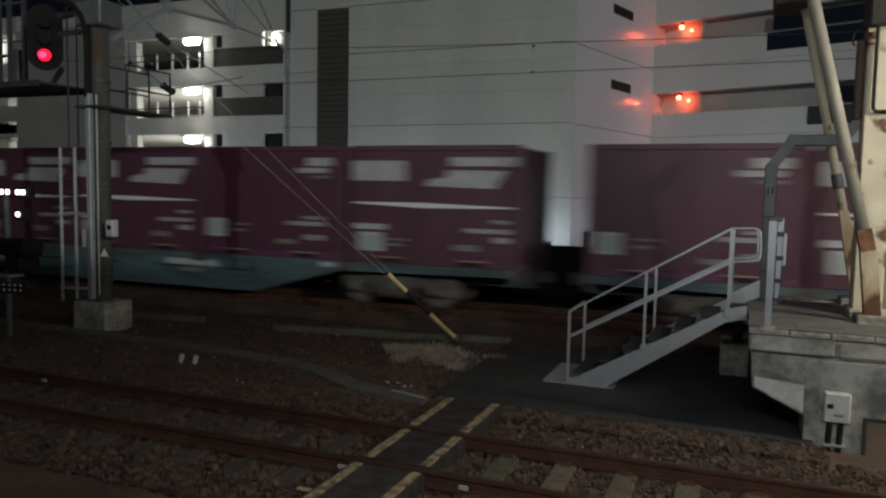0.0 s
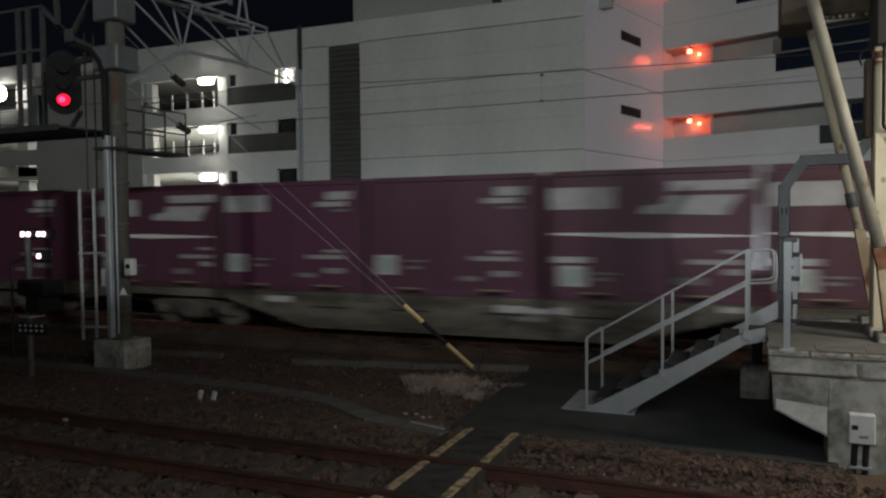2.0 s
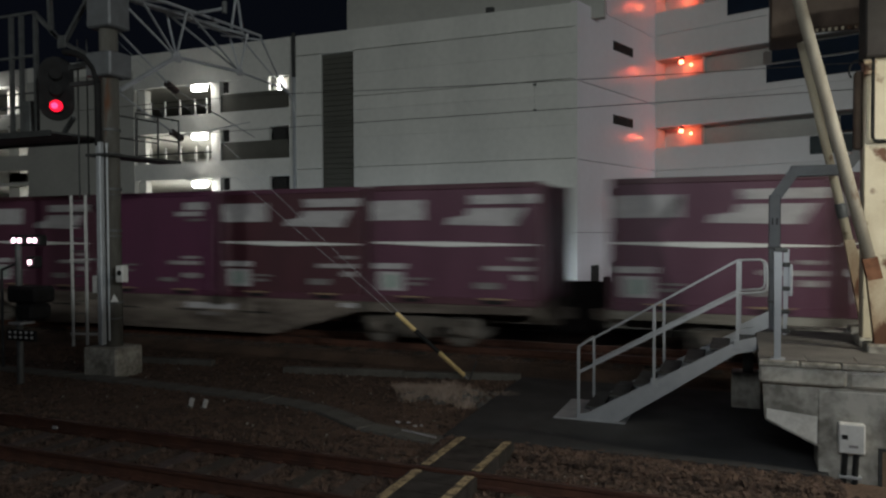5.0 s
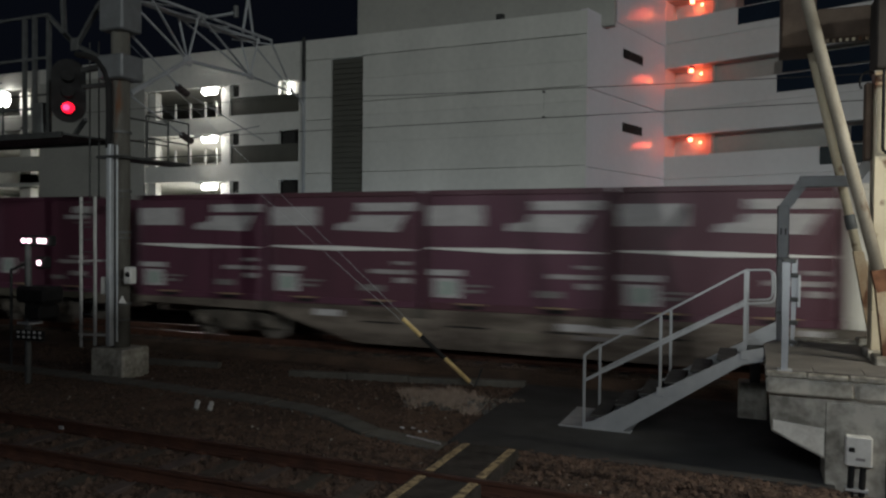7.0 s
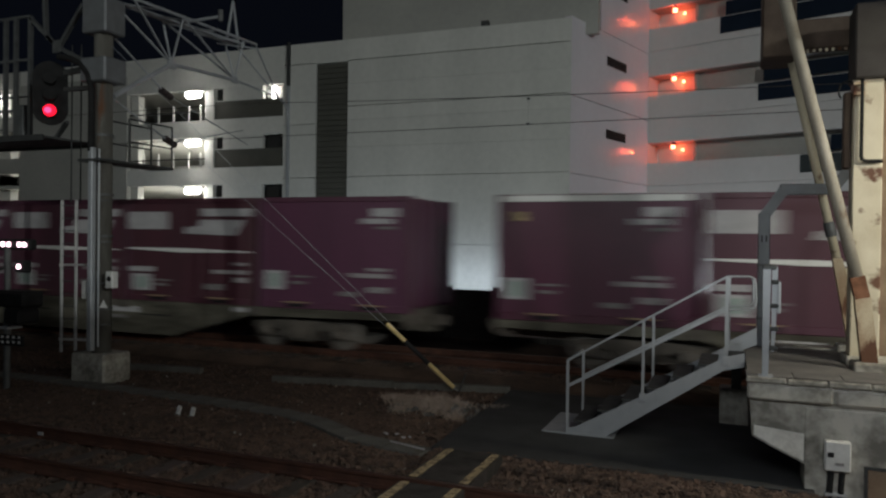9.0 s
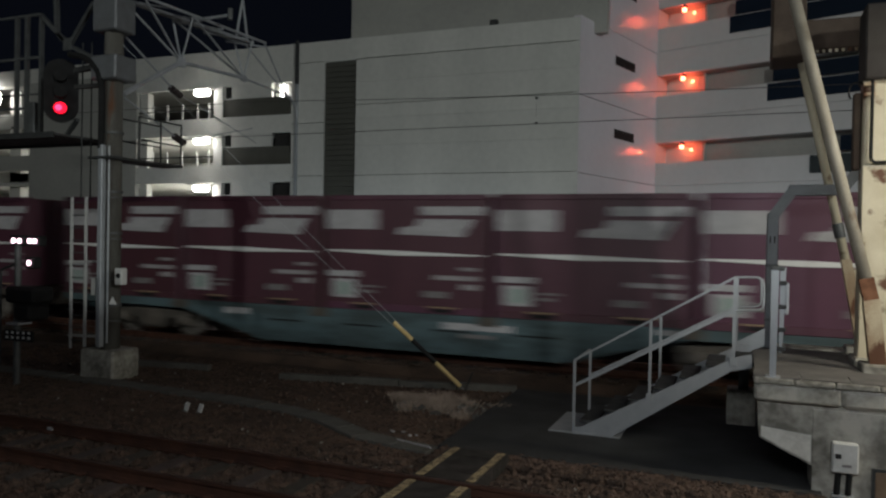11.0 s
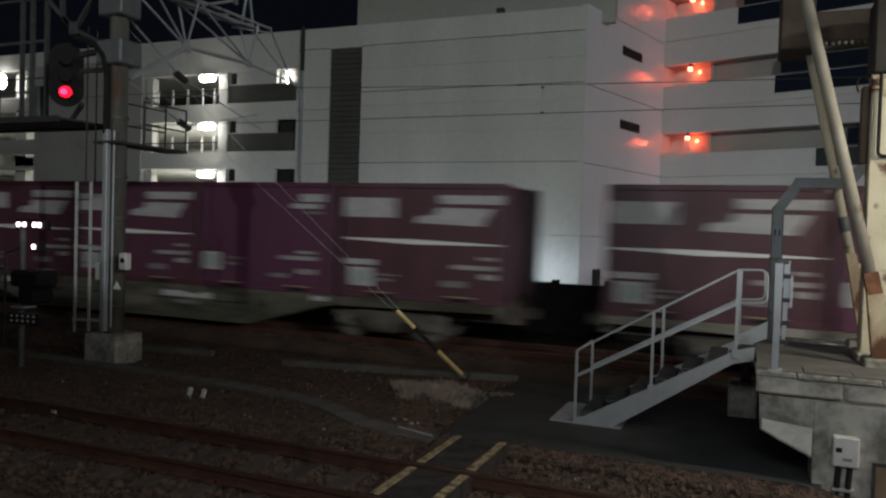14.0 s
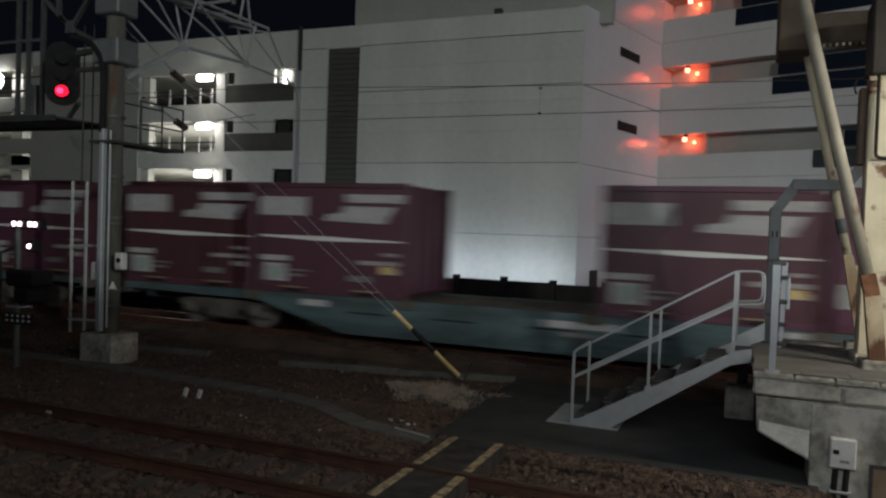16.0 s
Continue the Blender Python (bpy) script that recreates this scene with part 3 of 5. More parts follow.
bm = bmesh.new()
ring = [(1.36 + 0.10 * math.cos(a), 4.62 + 0.13 * math.sin(a)) for a in [0.3 + i * 0.45 for i in range(9)]]
for (xa, za), (xb, zb) in zip(ring, ring[1:]):
    rod(bm, (xa, 10.78, za), (xb, 10.78, zb), 0.012, 6)
part("cable_loop", bm, M_BLACK, co, "loop of thin black cable")
for z in (4.55, 4.68):
    part("pipe_clamp", B(1.42, 1.56, 10.69, 10.75, z, z + 0.04, bevel=0.006), M_RUSTFOOT, co)
ra = thing("raking_strut", "slim cream slanted steel tube, rusty at its foot", "strut", group="raking struts of the platform roof")
part("tube", rod(bmesh.new(), (0.655, 12.0, 5.9), (1.425, 12.0, 2.40), 0.060, 14), M_CREAM, ra, smooth=True)
part("leg", prism(bmesh.new(), [(1.355, 2.44), (1.485, 2.44), (1.78, 1.18), (1.58, 1.18)], 1, 11.93, 12.07), M_RUSTFOOT, ra, "rust-streaked tapered leg")
part("web_plate", prism(bmesh.new(), [(1.49, 2.30), (1.70, 2.30), (1.78, 1.30)], 1, 11.98, 12.02), M_CREAM, ra)
part("collar", rod(bmesh.new(), (1.30, 12.0, 2.96), (1.345, 12.0, 2.75), 0.076, 14), M_STEELG, ra)
part("foot_block", B(1.43, 1.82, 11.86, 12.2, 1.07, 1.20, bevel=0.02), M_CONC, ra)
rb = thing("raking_strut", "thick white slanted steel tube with a bare rust band", "strut", group="raking struts of the platform roof")
part("tube", rod(bmesh.new(), (0.535, 10.3, 5.9), (1.45, 10.3, 2.20), 0.072, 16), M_STRUT, rb, smooth=True)
part("rust_band", bar(bmesh.new(), (1.44, 10.3, 2.24), (1.50, 10.3, 1.98), 0.165, 0.165), M_RUSTBAND, rb, "bare rusty collar")
part("leg", prism(bmesh.new(), [(1.41, 2.0), (1.59, 2.0), (1.68, 1.18), (1.50, 1.18)], 1, 10.22, 10.38), M_RUSTFOOT, rb, "rust-streaked leg")
part("foot_block", B(1.40, 1.86, 10.10, 10.52, 1.07, 1.20, bevel=0.02), M_CONC, rb)
gi = thing("roof_girder", "rust-stained box girder of the platform roof", "girder")
part("end_box", B(0.36, 0.80, 11.46, 12.3, 5.30, 6.4, bevel=0.02), M_RUST, gi)
part("beam", B(0.70, 8.0, 11.5, 11.8, 5.38, 5.80, bevel=0.02), M_RUST, gi)
for i in range(16):
    part("rivet", rod(bmesh.new(), (0.95 + i * 0.08, 11.55, 5.34), (0.95 + i * 0.08, 11.55, 5.385), 0.02, 6), M_CREAM, gi)
part("cross_beam", B(1.42, 2.2, 10.6, 11.2, 4.75, 5.7, bevel=0.02), M_FENCE, gi)
rf = thing("platform_roof", "dark steel roof of the far platform", "roof", kind="structure")
part("sheet", B(1.9, 40, 8.9, 12.6, 5.6, 5.7), M_STEELD, rf)


# ---------------------------------------------------------------- fence along the street
fe = thing("railway_fence", "dark low fence of old boards between track and street", "fence", kind="structure")
x, i = -60.525, 0
plank = mesh("board", B(-0.72, 0.72, -0.03, 0.03, -0.2, 1.22, bevel=0.01), M_FENCE)
post = mesh("post", B(-0.09, 0.09, -0.09, 0.09, -0.2, 1.33, bevel=0.01), M_FENCE)
while x < 30:
    o = new("board", plank)
    o.parent, o.matrix_basis = fe, pose(x, 20.0, random.uniform(-0.015, 0.015))
    p_ = new("post", post)
    p_.parent, p_.matrix_basis = fe, pose(x - 0.725 + random.uniform(-0.12, 0.12), 20.0, random.uniform(-0.03, 0.05))
    x += 1.45

# ---------------------------------------------------------------- parking garage and shopping building
TOP = 14.0
ga = thing("parking_garage", "pale grey panelled parking garage with open lit decks", "building", kind="structure")


def gbox(name, x0, x1, y0, y1, z0, z1, m=M_WALL, label="", parent=None):
    return part(name, B(x0, x1, y0, y1, z0, z1), m, parent or ga, label)


# closed part with seams and the dark louvre
for z0, z1 in ((-0.2, 2.45), (2.47, 6.21), (6.24, 7.9), (7.908, 9.45), (9.458, 10.20), (10.24, 11.5), (11.508, 12.80), (12.84, TOP)):
    gbox("wall_panel", -20.45, -7.70, 37.0, 37.4, z0, z1)
for z0, z1 in ((-0.2, 3.0), (3.02, 6.20), (6.23, 9.3), (9.33, 12.80), (12.84, TOP)):
    gbox("wall_panel", -24.75, -22.55, 37.0, 37.4, z0, z1)
gbox("wall_panel", -22.55, -20.45, 37.0, 37.4, 12.78, TOP)
lo = gbox("louvre", -22.55, -20.45, 37.2, 37.3, -0.2, 12.78, M_DARKPANEL, "tall dark louvre strip")
for i in range(42):
    part("louvre_slat", B(-22.53, -20.47, 37.12, 37.2, 0.2 + i * 0.3, 0.475 + i * 0.3), M_DARKPANEL, lo)
gbox("drain_pipe", -24.40, -24.26, 36.82, 36.98, -0.2, 11.6, M_STEEL, "pale grey drain pipe")
gbox("drain_pipe", -24.41, -24.25, 36.81, 36.98, 11.6, 14.15, M_STEELD, "dark upper drain pipe")
# decks
STOREY = 2.95
for k in range(5):
    z = 9.9 - STOREY * k           # top of the parapet
    zt = z + 1.9                   # top of the opening
    last = TOP if k == 0 else z + STOREY - 1.05
    zb = z - 1.05
    gbox("spandrel", -46.2, -24.75, 37.0, 37.3, max(-0.2, zb), z, M_WALL)
    gbox("spandrel", -60, -46.2, 37.0, 37.3, max(-0.2, zb + 1.05), z + 1.05, M_WALL2)
    if k == 0:
        gbox("spandrel", -46.2, -24.75, 37.0, 37.3, zt, TOP, M_WALL)
        gbox("spandrel", -60, -46.2, 37.0, 37.3, zt + 1.05, TOP, M_WALL2)
    if z < 0.5:
        continue
    gbox("floor_slab", -60, -24.75, 37.3, 52, zb, zb + 0.25, M_INNER)
    # dark balustrade and closed bay with small window
    gbox("balustrade", -30.3, -24.9, 37.1, 37.2, z, z + 1.1, M_DARKPANEL, "dark grey balustrade band")
    gbox("wall_panel", -30.4, -29.75, 37.0, 37.3, z, zt)
    gbox("wall_panel", -29.1, -26.2, 37.05, 37.3, z + 1.1, zt)
    gbox("wall_panel", -29.75, -29.1, 37.05, 37.3, z + 1.1, z + 1.15)
    # recess backs and core wall take the shade black; top landing stays pale
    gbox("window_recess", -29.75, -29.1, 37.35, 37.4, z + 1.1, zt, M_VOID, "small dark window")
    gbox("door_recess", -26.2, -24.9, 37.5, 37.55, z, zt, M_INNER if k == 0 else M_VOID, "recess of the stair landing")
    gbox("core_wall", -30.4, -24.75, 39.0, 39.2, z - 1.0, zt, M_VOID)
    gbox("side_wall", -30.45, -30.35, 37.3, 52, z - 0.8, zt, M_INNER)
    # grey closed bay on the far side
    gbox("wall_panel", -46.2, -36.6, 36.95, 37.3, z, zt, M_WALL2)
    gbox("back_wall", -60, -30.4, 51.0, 51.2, z - 0.8, zt, M_INNER)
    # rail posts
    for x in (-35.4, -34.2, -33.0, -31.8, -30.9):
        gbox("rail_post", x, x + 0.09, 37.1, 37.19, z, z + 1.0, M_WHITEPIPE)
    gbox("rail", -36.5, -30.5, 37.1, 37.16, z + 0.55, z + 0.62, M_STEELD)
    gbox("column", -36.58, -36.0, 37.35, 37.85, z - 0.8, zt, M_INNER, "white lit column")
    gbox("column", -49.5, -48.4, 38.0, 38.6, z - 0.8, zt + 1.0, M_INNER, "white lit column")
gbox("roof_slab", -60, -7.7, 37.4, 60, 13.2, 13.5, M_WALL2)
gbox("grey_bay", -46.2, -36.6, 36.95, 37.0, -0.2, TOP - 1.0, M_WALL2)
gbox("end_wall", -60.2, -60, 37.0, 60, -0.2, TOP, M_WALL)
# upper storey set back
gbox("upper_wall", -21.6, -6.6, 38.4, 38.8, 13.5, 21.0, M_WALL2)
gbox("upper_wall", -21.6, -21.2, 38.8, 58, 13.5, 21.0, M_WALL2)
gbox("roof_vent", -12.6, -12.2, 37.2, 37.5, 14.0, 14.35, M_STEELD)
# lamps on the decks
for k in range(3):
    z = 11.55 - STOREY * k
    la = thing("deck_lamp", "bright white floodlight on the parking deck edge", "lamp", pose(-30.95, 36.7, z), group="garage deck lamps")
    part("housing", B(-0.75, 0.75, -0.1, 0.2, 0.05, 0.16, bevel=0.03), M_WHITEPIPE, la)
    part("lens", B(-0.55, 0.55, -0.34, 0.1, -0.32, 0.06, bevel=0.12), M_LAMPW, la, "glowing white lens")
    part("arm", rod(bmesh.new(), (-0.6, 0.1, 0.1), (-2.4, 0.9, 0.35), 0.05), M_STEEL, la)
    lamp("deck_lamp_light", "AREA", 300 if k == 0 else 640, (1.0, 0.98, 0.93), pose(-33.4, 41, z + 0.12), 5.0, 4.0)
    if k > 0:
        lamp("deck_lamp_light", "AREA", 200, (1.0, 0.98, 0.93), pose(-48.5, 40.5, z + 0.12), 3.0, 3.0)
lb = thing("deck_lamp", "round bright white lamp on the garage wall", "lamp", pose(-49.4, 36.6, 12.1))
part("lens", rod(bmesh.new(), (0, -0.1, 0), (0, 0.2, 0), 0.55, 16), M_LAMPW, lb, "glowing white lens")
part("bracket", B(-0.1, 0.1, 0.2, 0.45, -0.1, 0.1), M_STEELD, lb)
ls = thing("landing_lamp", "lit landing recess lamp beside the stair", "lamp", pose(-25.85, 37.4, 11.3))
part("tube", B(0.10, 0.32, -0.05, 0.05, -0.35, 0.45), M_LAMPW, ls)

# turned side wall and wing: built in their own axes
A1 = math.degrees(math.atan2(math.cos(radians(17)), math.sin(radians(17))))
sw = thing("stair_tower", "pale side wall of the stair tower with slit vents", "building", pose(-7.70, 37.0, 0, 0, 0, A1), kind="structure")
for z0, z1 in ((-0.2, 2.45), (2.47, 6.15), (6.18, 10.10), (10.14, 14.10), (14.12, 18.0), (18.02, 22)):
    lim = 9.7
    part("wall_panel", B(0.02 if z1 < 14.2 else 3.2, lim, 0.0, 0.4, z0, min(z1, 22)), M_TOWER, sw)
for z in (4.5, 8.50, 12.50, 16.5):
    v = part("vent", B(4.0, 6.45, -0.02, -0.002, z - 0.12, z + 0.38), M_BLACK, sw, "dark slit vent")
    for i in range(3):
        part("vent_slat", B(4.02, 6.43, -0.05, -0.02, z - 0.06 + i * 0.14, z - 0.02 + i * 0.14), M_VOID, v)
for u0, u1, z1 in ((1.45, 2.3, 0.75), (3.9, 6.4, 0.85)):
    part("doorway", B(u0, u1, -0.03, -0.003, -0.2, z1), M_VOID, sw, "dark doorway")

A2 = math.degrees(math.atan2(-0.327, 0.945))
wi = thing("shopping_wing", "pale building wing with open galleries and red lamps", "building", pose(-4.88, 46.2, 0, 0, 0, A2), kind="structure")
W1 = 46.0


def wbox(name, *a, m=M_WALLW, label=""):
    return part(name, B(*a), m, wi, label)


wbox("wall_panel", 0, W1, 0.0, 0.4, -0.2, 2.3)
wbox("wall_panel", 0, W1, 0.0, 0.4, 2.32, 3.45)
for k in range(5):
    z = 3.45 + 4.05 * k        # parapet top
    so = z + 1.22              # soffit
    wbox("spandrel", 0, W1, 0.0, 0.3, so, so + 1.45)
    wbox("spandrel", 0, W1, 0.0, 0.3, so + 1.47, z + 4.05)
    wbox("gallery_floor", 0, W1, 0.3, 3.0, z - 1.0, z - 0.85, m=M_INNER)
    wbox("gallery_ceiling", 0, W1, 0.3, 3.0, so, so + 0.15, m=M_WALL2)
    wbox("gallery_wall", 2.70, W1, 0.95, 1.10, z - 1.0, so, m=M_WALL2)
    wbox("gallery_end", -0.1, 0.0, 0.0, 2.4, z - 1.0, so, m=M_WALLW)
    wbox("bay_wall", 0, 2.55, 1.4, 1.5, z - 1.0, so, m=M_WALLW)
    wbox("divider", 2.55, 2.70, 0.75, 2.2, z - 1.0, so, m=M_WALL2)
    u = {1: 8.67, 2: 6.42, 3: 4.28, 4: 4.28}.get(k, 0)
    if u:
        wbox("window_surround", u, W1, -0.01, 0.012, z - 0.98, z - 0.94, m=M_STEELD)
        wbox("glass_band", u, W1, -0.012, 0.0, z - 0.94, z - 0.03, m=M_BLUEGLASS, label="dark blue glass band")
        wbox("gallery_window", u + (1.3 if k == 1 else 0.1), W1, 0.55, 0.60, z + 0.20, so - 0.22, m=M_BLUEGLASS, label="dark blue gallery window")
    if k == 1:
        wbox("glass_band", u - 0.02, u + 2.3, -0.03, -0.014, z - 0.94, z - 0.03, m=M_TEALGLASS, label="grey-green glass screen")
    lr = thing("red_lamp", "glowing red emergency lamp in the gallery", "lamp", wi.matrix_basis @ pose(1.55, 0.15, so - 0.30), group="red gallery lamps")
    part("bulb", rod(bmesh.new(), (0, 0, -0.1), (0, 0, 0.1), 0.13, 12), M_LAMPR, lr, "glowing red bulb")
    part("mount", B(-0.05, 0.05, -0.05, 0.3, 0.1, 0.30), M_STEELD, lr)
    part("small_bulb", rod(bmesh.new(), (0.42, 0.4, -0.22), (0.42, 0.4, -0.08), 0.08, 10), M_LAMPR, lr, "second red bulb")
    lamp("red_lamp_light", "POINT", 16, (1.0, 0.14, 0.045), wi.matrix_basis @ pose(1.5, 1.12, so - 0.34), 0.10)
wbox("roof", 0, W1, 0.3, 20, 23.6, 23.9, m=M_WALL2)
wbox("base_strip", 0.3, W1, -0.03, -0.002, 0.28, 0.40, m=M_WHITEPIPE)

# ---------------------------------------------------------------- mast with cantilever truss
PX, PY = -11.42, 10.92
ma = thing("catenary_mast", "round concrete catenary mast with steel cantilever truss", "mast")
part("shaft", rod(bmesh.new(), (PX, PY, 0.3), (PX, PY, 10.5), 0.185, 20, 0.165), M_POLE, ma, smooth=True)
part("foundation", B(PX - 0.42, PX + 0.42, PY - 0.34, PY + 0.34, -0.25, 0.37, bevel=0.03), M_CONC, ma, "square concrete foundation")
part("clamp", B(PX - 0.32, PX + 0.32, PY - 0.28, PY + 0.28, 5.58, 6.05, bevel=0.03), M_DUCT, ma, "grey steel clamp box")
part("clamp", B(PX - 0.30, PX + 0.30, PY - 0.26, PY + 0.26, 6.52, 7.2, bevel=0.03), M_DUCT, ma, "grey steel clamp box")
for z in (4.55, 3.4, 2.6, 1.2):
    part("band", rod(bmesh.new(), (PX, PY, z), (PX, PY, z + 0.05), 0.205, 20), M_STEELG, ma)
part("cable_duct", B(PX - 0.055, PX + 0.055, PY - 0.31, PY - 0.20, 0.42, 4.32, bevel=0.012), M_STEEL, ma, "pale steel cable duct strapped to the shaft")
part("conduit", rod(bmesh.new(), (PX + 0.12, PY - 0.20, 0.5), (PX + 0.12, PY - 0.20, 4.3), 0.02), M_STEEL, ma)
for z in (0.9, 1.7, 2.5, 3.3, 4.1):
    part("strap", rod(bmesh.new(), (PX, PY, z), (PX, PY, z + 0.03), 0.196, 20), M_STEELG, ma)
bm = bmesh.new()
arc = [(-12.30, 6.12), (-12.0, 6.06), (-11.72, 5.93), (-11.53, 5.72), (-11.45, 5.45), (-11.44, 5.0), (-11.45, 4.25)]
for (xa, za), (xb, zb) in zip(arc, arc[1:]):
    rod(bm, (xa, PY - 0.26, za), (xb, PY - 0.26, zb), 0.062, 10)
part("cable_run", bm, M_BLACK, ma, "black cable run curving from the signal down the mast")
tr = part("truss", rod(bmesh.new(), (PX, PY, 7.25), (PX, 15.3, 7.45), 0.04), M_STEEL, ma)
TX = PX + 0.1
for dx in (-0.28, 0.28):
    part("top_chord", rod(bmesh.new(), (TX + dx, PY, 7.3), (TX + dx, 15.3, 7.42), 0.035), M_STEEL, tr)
part("bottom_chord", rod(bmesh.new(), (TX, 11.08, 5.37), (TX, 12.66, 6.36), 0.05), M_STEEL, tr)
part("bottom_chord", rod(bmesh.new(), (TX, 12.66, 6.36), (TX, 14.82, 6.47), 0.04), M_STEEL, tr)
part("bottom_chord", rod(bmesh.new(), (TX, 14.82, 6.47), (TX, 16.68, 6.39), 0.03), M_STEEL, tr)
for i, (y, z) in enumerate(((11.3, 7.3), (12.7, 7.34), (12.7, 7.34), (14.8, 7.41), (15.25, 7.42))):
    yb, zb = ((12.66, 6.36), (12.66, 6.36), (14.82, 6.47), (14.82, 6.47), (16.68, 6.39))[i]
    for dx in (-0.28, 0.28):
        part("brace", rod(bmesh.new(), (TX + dx, y, z), (TX, yb, zb), 0.024), M_STEEL, tr)
for i in range(5):
    part("brace", rod(bmesh.new(), (TX - 0.28, 11.3 + 0.8 * i, 7.3), (TX + 0.28, 12.1 + 0.8 * i, 7.32), 0.02), M_STEEL, tr)
bm = bmesh.new()
hook = [(16.68, 6.39), (16.95, 6.30), (17.12, 6.12), (17.18, 5.85)]
for (ya, za), (yb, zb) in zip(hook, hook[1:]):
    rod(bm, (TX, ya, za), (TX, yb, zb), 0.035)
part("bracket_arm", bm, M_STEEL, tr)
part("side_arm", rod(bmesh.new(), (TX, 12.96, 7.33), (TX + 1.05, 12.96, 7.36), 0.035), M_STEEL, tr)
part("insulator", rod(bmesh.new(), (TX + 1.05, 12.96, 7.26), (TX + 1.05, 12.96, 7.50), 0.055, 10), M_STEELG, tr)
part("joint_plate", B(TX - 0.03, TX + 0.03, 12.54, 12.78, 6.26, 6.46, bevel=0.01), M_STEEL, tr)
part("joint_plate", B(TX - 0.03, TX + 0.03, 14.72, 14.92, 6.39, 6.55, bevel=0.01), M_STEEL, tr)
part("upright", rod(bmesh.new(), (TX, 14.53, 7.42), (TX, 14.74, 8.35), 0.03), M_STEEL, tr)
part("upright", rod(bmesh.new(), (TX, 14.95, 7.42), (TX, 14.74, 8.35), 0.03), M_STEEL, tr)
for y, z in ((12.5, 5.69), (12.63, 4.68)):
    part("insulator", rod(bmesh.new(), (TX, y - 0.14, z + 0.05), (TX, y + 0.16, z - 0.06), 0.075, 12), M_INSUL, tr, "dark ribbed insulator")
part("cantilever_tube", rod(bmesh.new(), (PX, PY, 6.7), (TX, 12.5, 5.69), 0.02), M_STEEL, tr)
part("cantilever_tube", rod(bmesh.new(), (TX, 12.6, 5.66), (TX, 15.4, 4.95), 0.012), M_STEEL, tr)
part("cantilever_tube", rod(bmesh.new(), (TX, 11.1, 5.3), (TX, 12.63, 4.68), 0.02), M_STEEL, tr)
part("cantilever_tube", rod(bmesh.new(), (TX, 12.7, 4.66), (TX, 15.2, 5.3), 0.012), M_STEEL, tr)
# work platform beside the mast
wp = part("work_platform", B(PX - 0.3, PX + 0.3, 10.6, 12.55, 4.05, 4.10), M_STEELD, ma, "small dark steel work platform")
for y in (11.3, 11.9, 12.5):
    for dx in (-0.28, 0.28):
        part("rail_post", rod(bmesh.new(), (PX + dx, y, 4.08), (PX + dx, y, 4.95), 0.018), M_STEELD, wp)
for z in (4.5, 4.95):
    for dx in (-0.28, 0.28):
        part("rail", rod(bmesh.new(), (PX + dx, 11.3, z), (PX + dx, 12.5, z), 0.018), M_STEELD, wp)
ld = thing("access_ladder", "white steel access ladder with guard rails beside the mast", "ladder", pose(0, 0, 0))
for x, z0, z1 in ((-12.45, 0.30, 3.33), (-12.07, 0.35, 3.33), (-11.74, 0.42, 1.40)):
    part("rail", bar(bmesh.new(), (x, 10.9, z0), (x, 10.9, z1), 0.045, 0.04), M_WHITEPIPE, ld)
for z, x1 in ((0.56, -11.55), (2.04, -11.45)):
    part("cross_bar", bar(bmesh.new(), (-12.47, 10.87, z), (x1, 10.87, z + 0.03), 0.045, 0.04), M_WHITEPIPE, ld)
for i in range(12):
    part("rung", rod(bmesh.new(), (-12.07, 10.9, 0.47 + i * 0.25), (-12.45, 10.9, 0.47 + i * 0.25), 0.012), M_STEELG, ld)
bx = thing("control_box", "small grey control box strapped to the mast", "electrical box", pose(-10.92, 10.68, 1.80))
part("body", B(-0.09, 0.09, -0.08, 0.08, -0.16, 0.16, bevel=0.02), M_WHITEPIPE, bx)
part("dial", rod(bmesh.new(), (0.02, -0.10, 0.02), (0.02, -0.07, 0.02), 0.05, 14), M_BLACK, bx, "round dark window")
bx2 = thing("control_box", "small grey control box strapped to the mast", "electrical box", pose(-11.62, 10.74, 1.58))
part("body", B(-0.07, 0.07, -0.06, 0.06, -0.17, 0.17, bevel=0.015), M_WHITEPIPE, bx2)
ws = thing("warning_sign", "small white triangular warning plate on the mast", "sign", pose(-11.10, 10.66, 1.26, 0, 0, 20))
part("plate", prism(bmesh.new(), [(-0.08, 0), (0.08, 0), (0, 0.15)], 1, -0.005, 0.005), M_WHITE, ws)
# main signal
sg = thing("railway_signal", "black oval railway signal head showing red", "signal", pose(-12.58, 10.72, 5.43, 0, 0, 44))
bm = bmesh.new()
prism(bm, [(0.315 * math.cos(a), 0.31 * math.sin(a) + (0.32 if math.sin(a) > 0 else -0.32)) for a in [i * math.tau / 28 for i in range(28)]], 1, -0.03, 0.0)
part("backboard", bm, M_BLACK, sg)
part("case", B(-0.18, 0.18, 0.0, 0.22, -0.5, 0.5, bevel=0.03), M_BLACK, sg)
for z in (0.26, -0.06, -0.38):
    h = part("hood", rod(bmesh.new(), (0, -0.03, z), (0, -0.14, z + 0.02), 0.115, 16, 0.12), M_BLACK, sg)
    part("lens", rod(bmesh.new(), (0, -0.14, z + 0.02), (0, -0.168, z + 0.025), 0.118, 16), M_SIGD if z < -0.1 else M_BLACK, h, "glowing red lens" if z < -0.1 else "unlit lens")
    if z < -0.1:
        part("bulb", rod(bmesh.new(), (-0.03, -0.166, z + 0.024), (-0.03, -0.178, z + 0.026), 0.062, 16), M_SIGR, h, "bright red core")
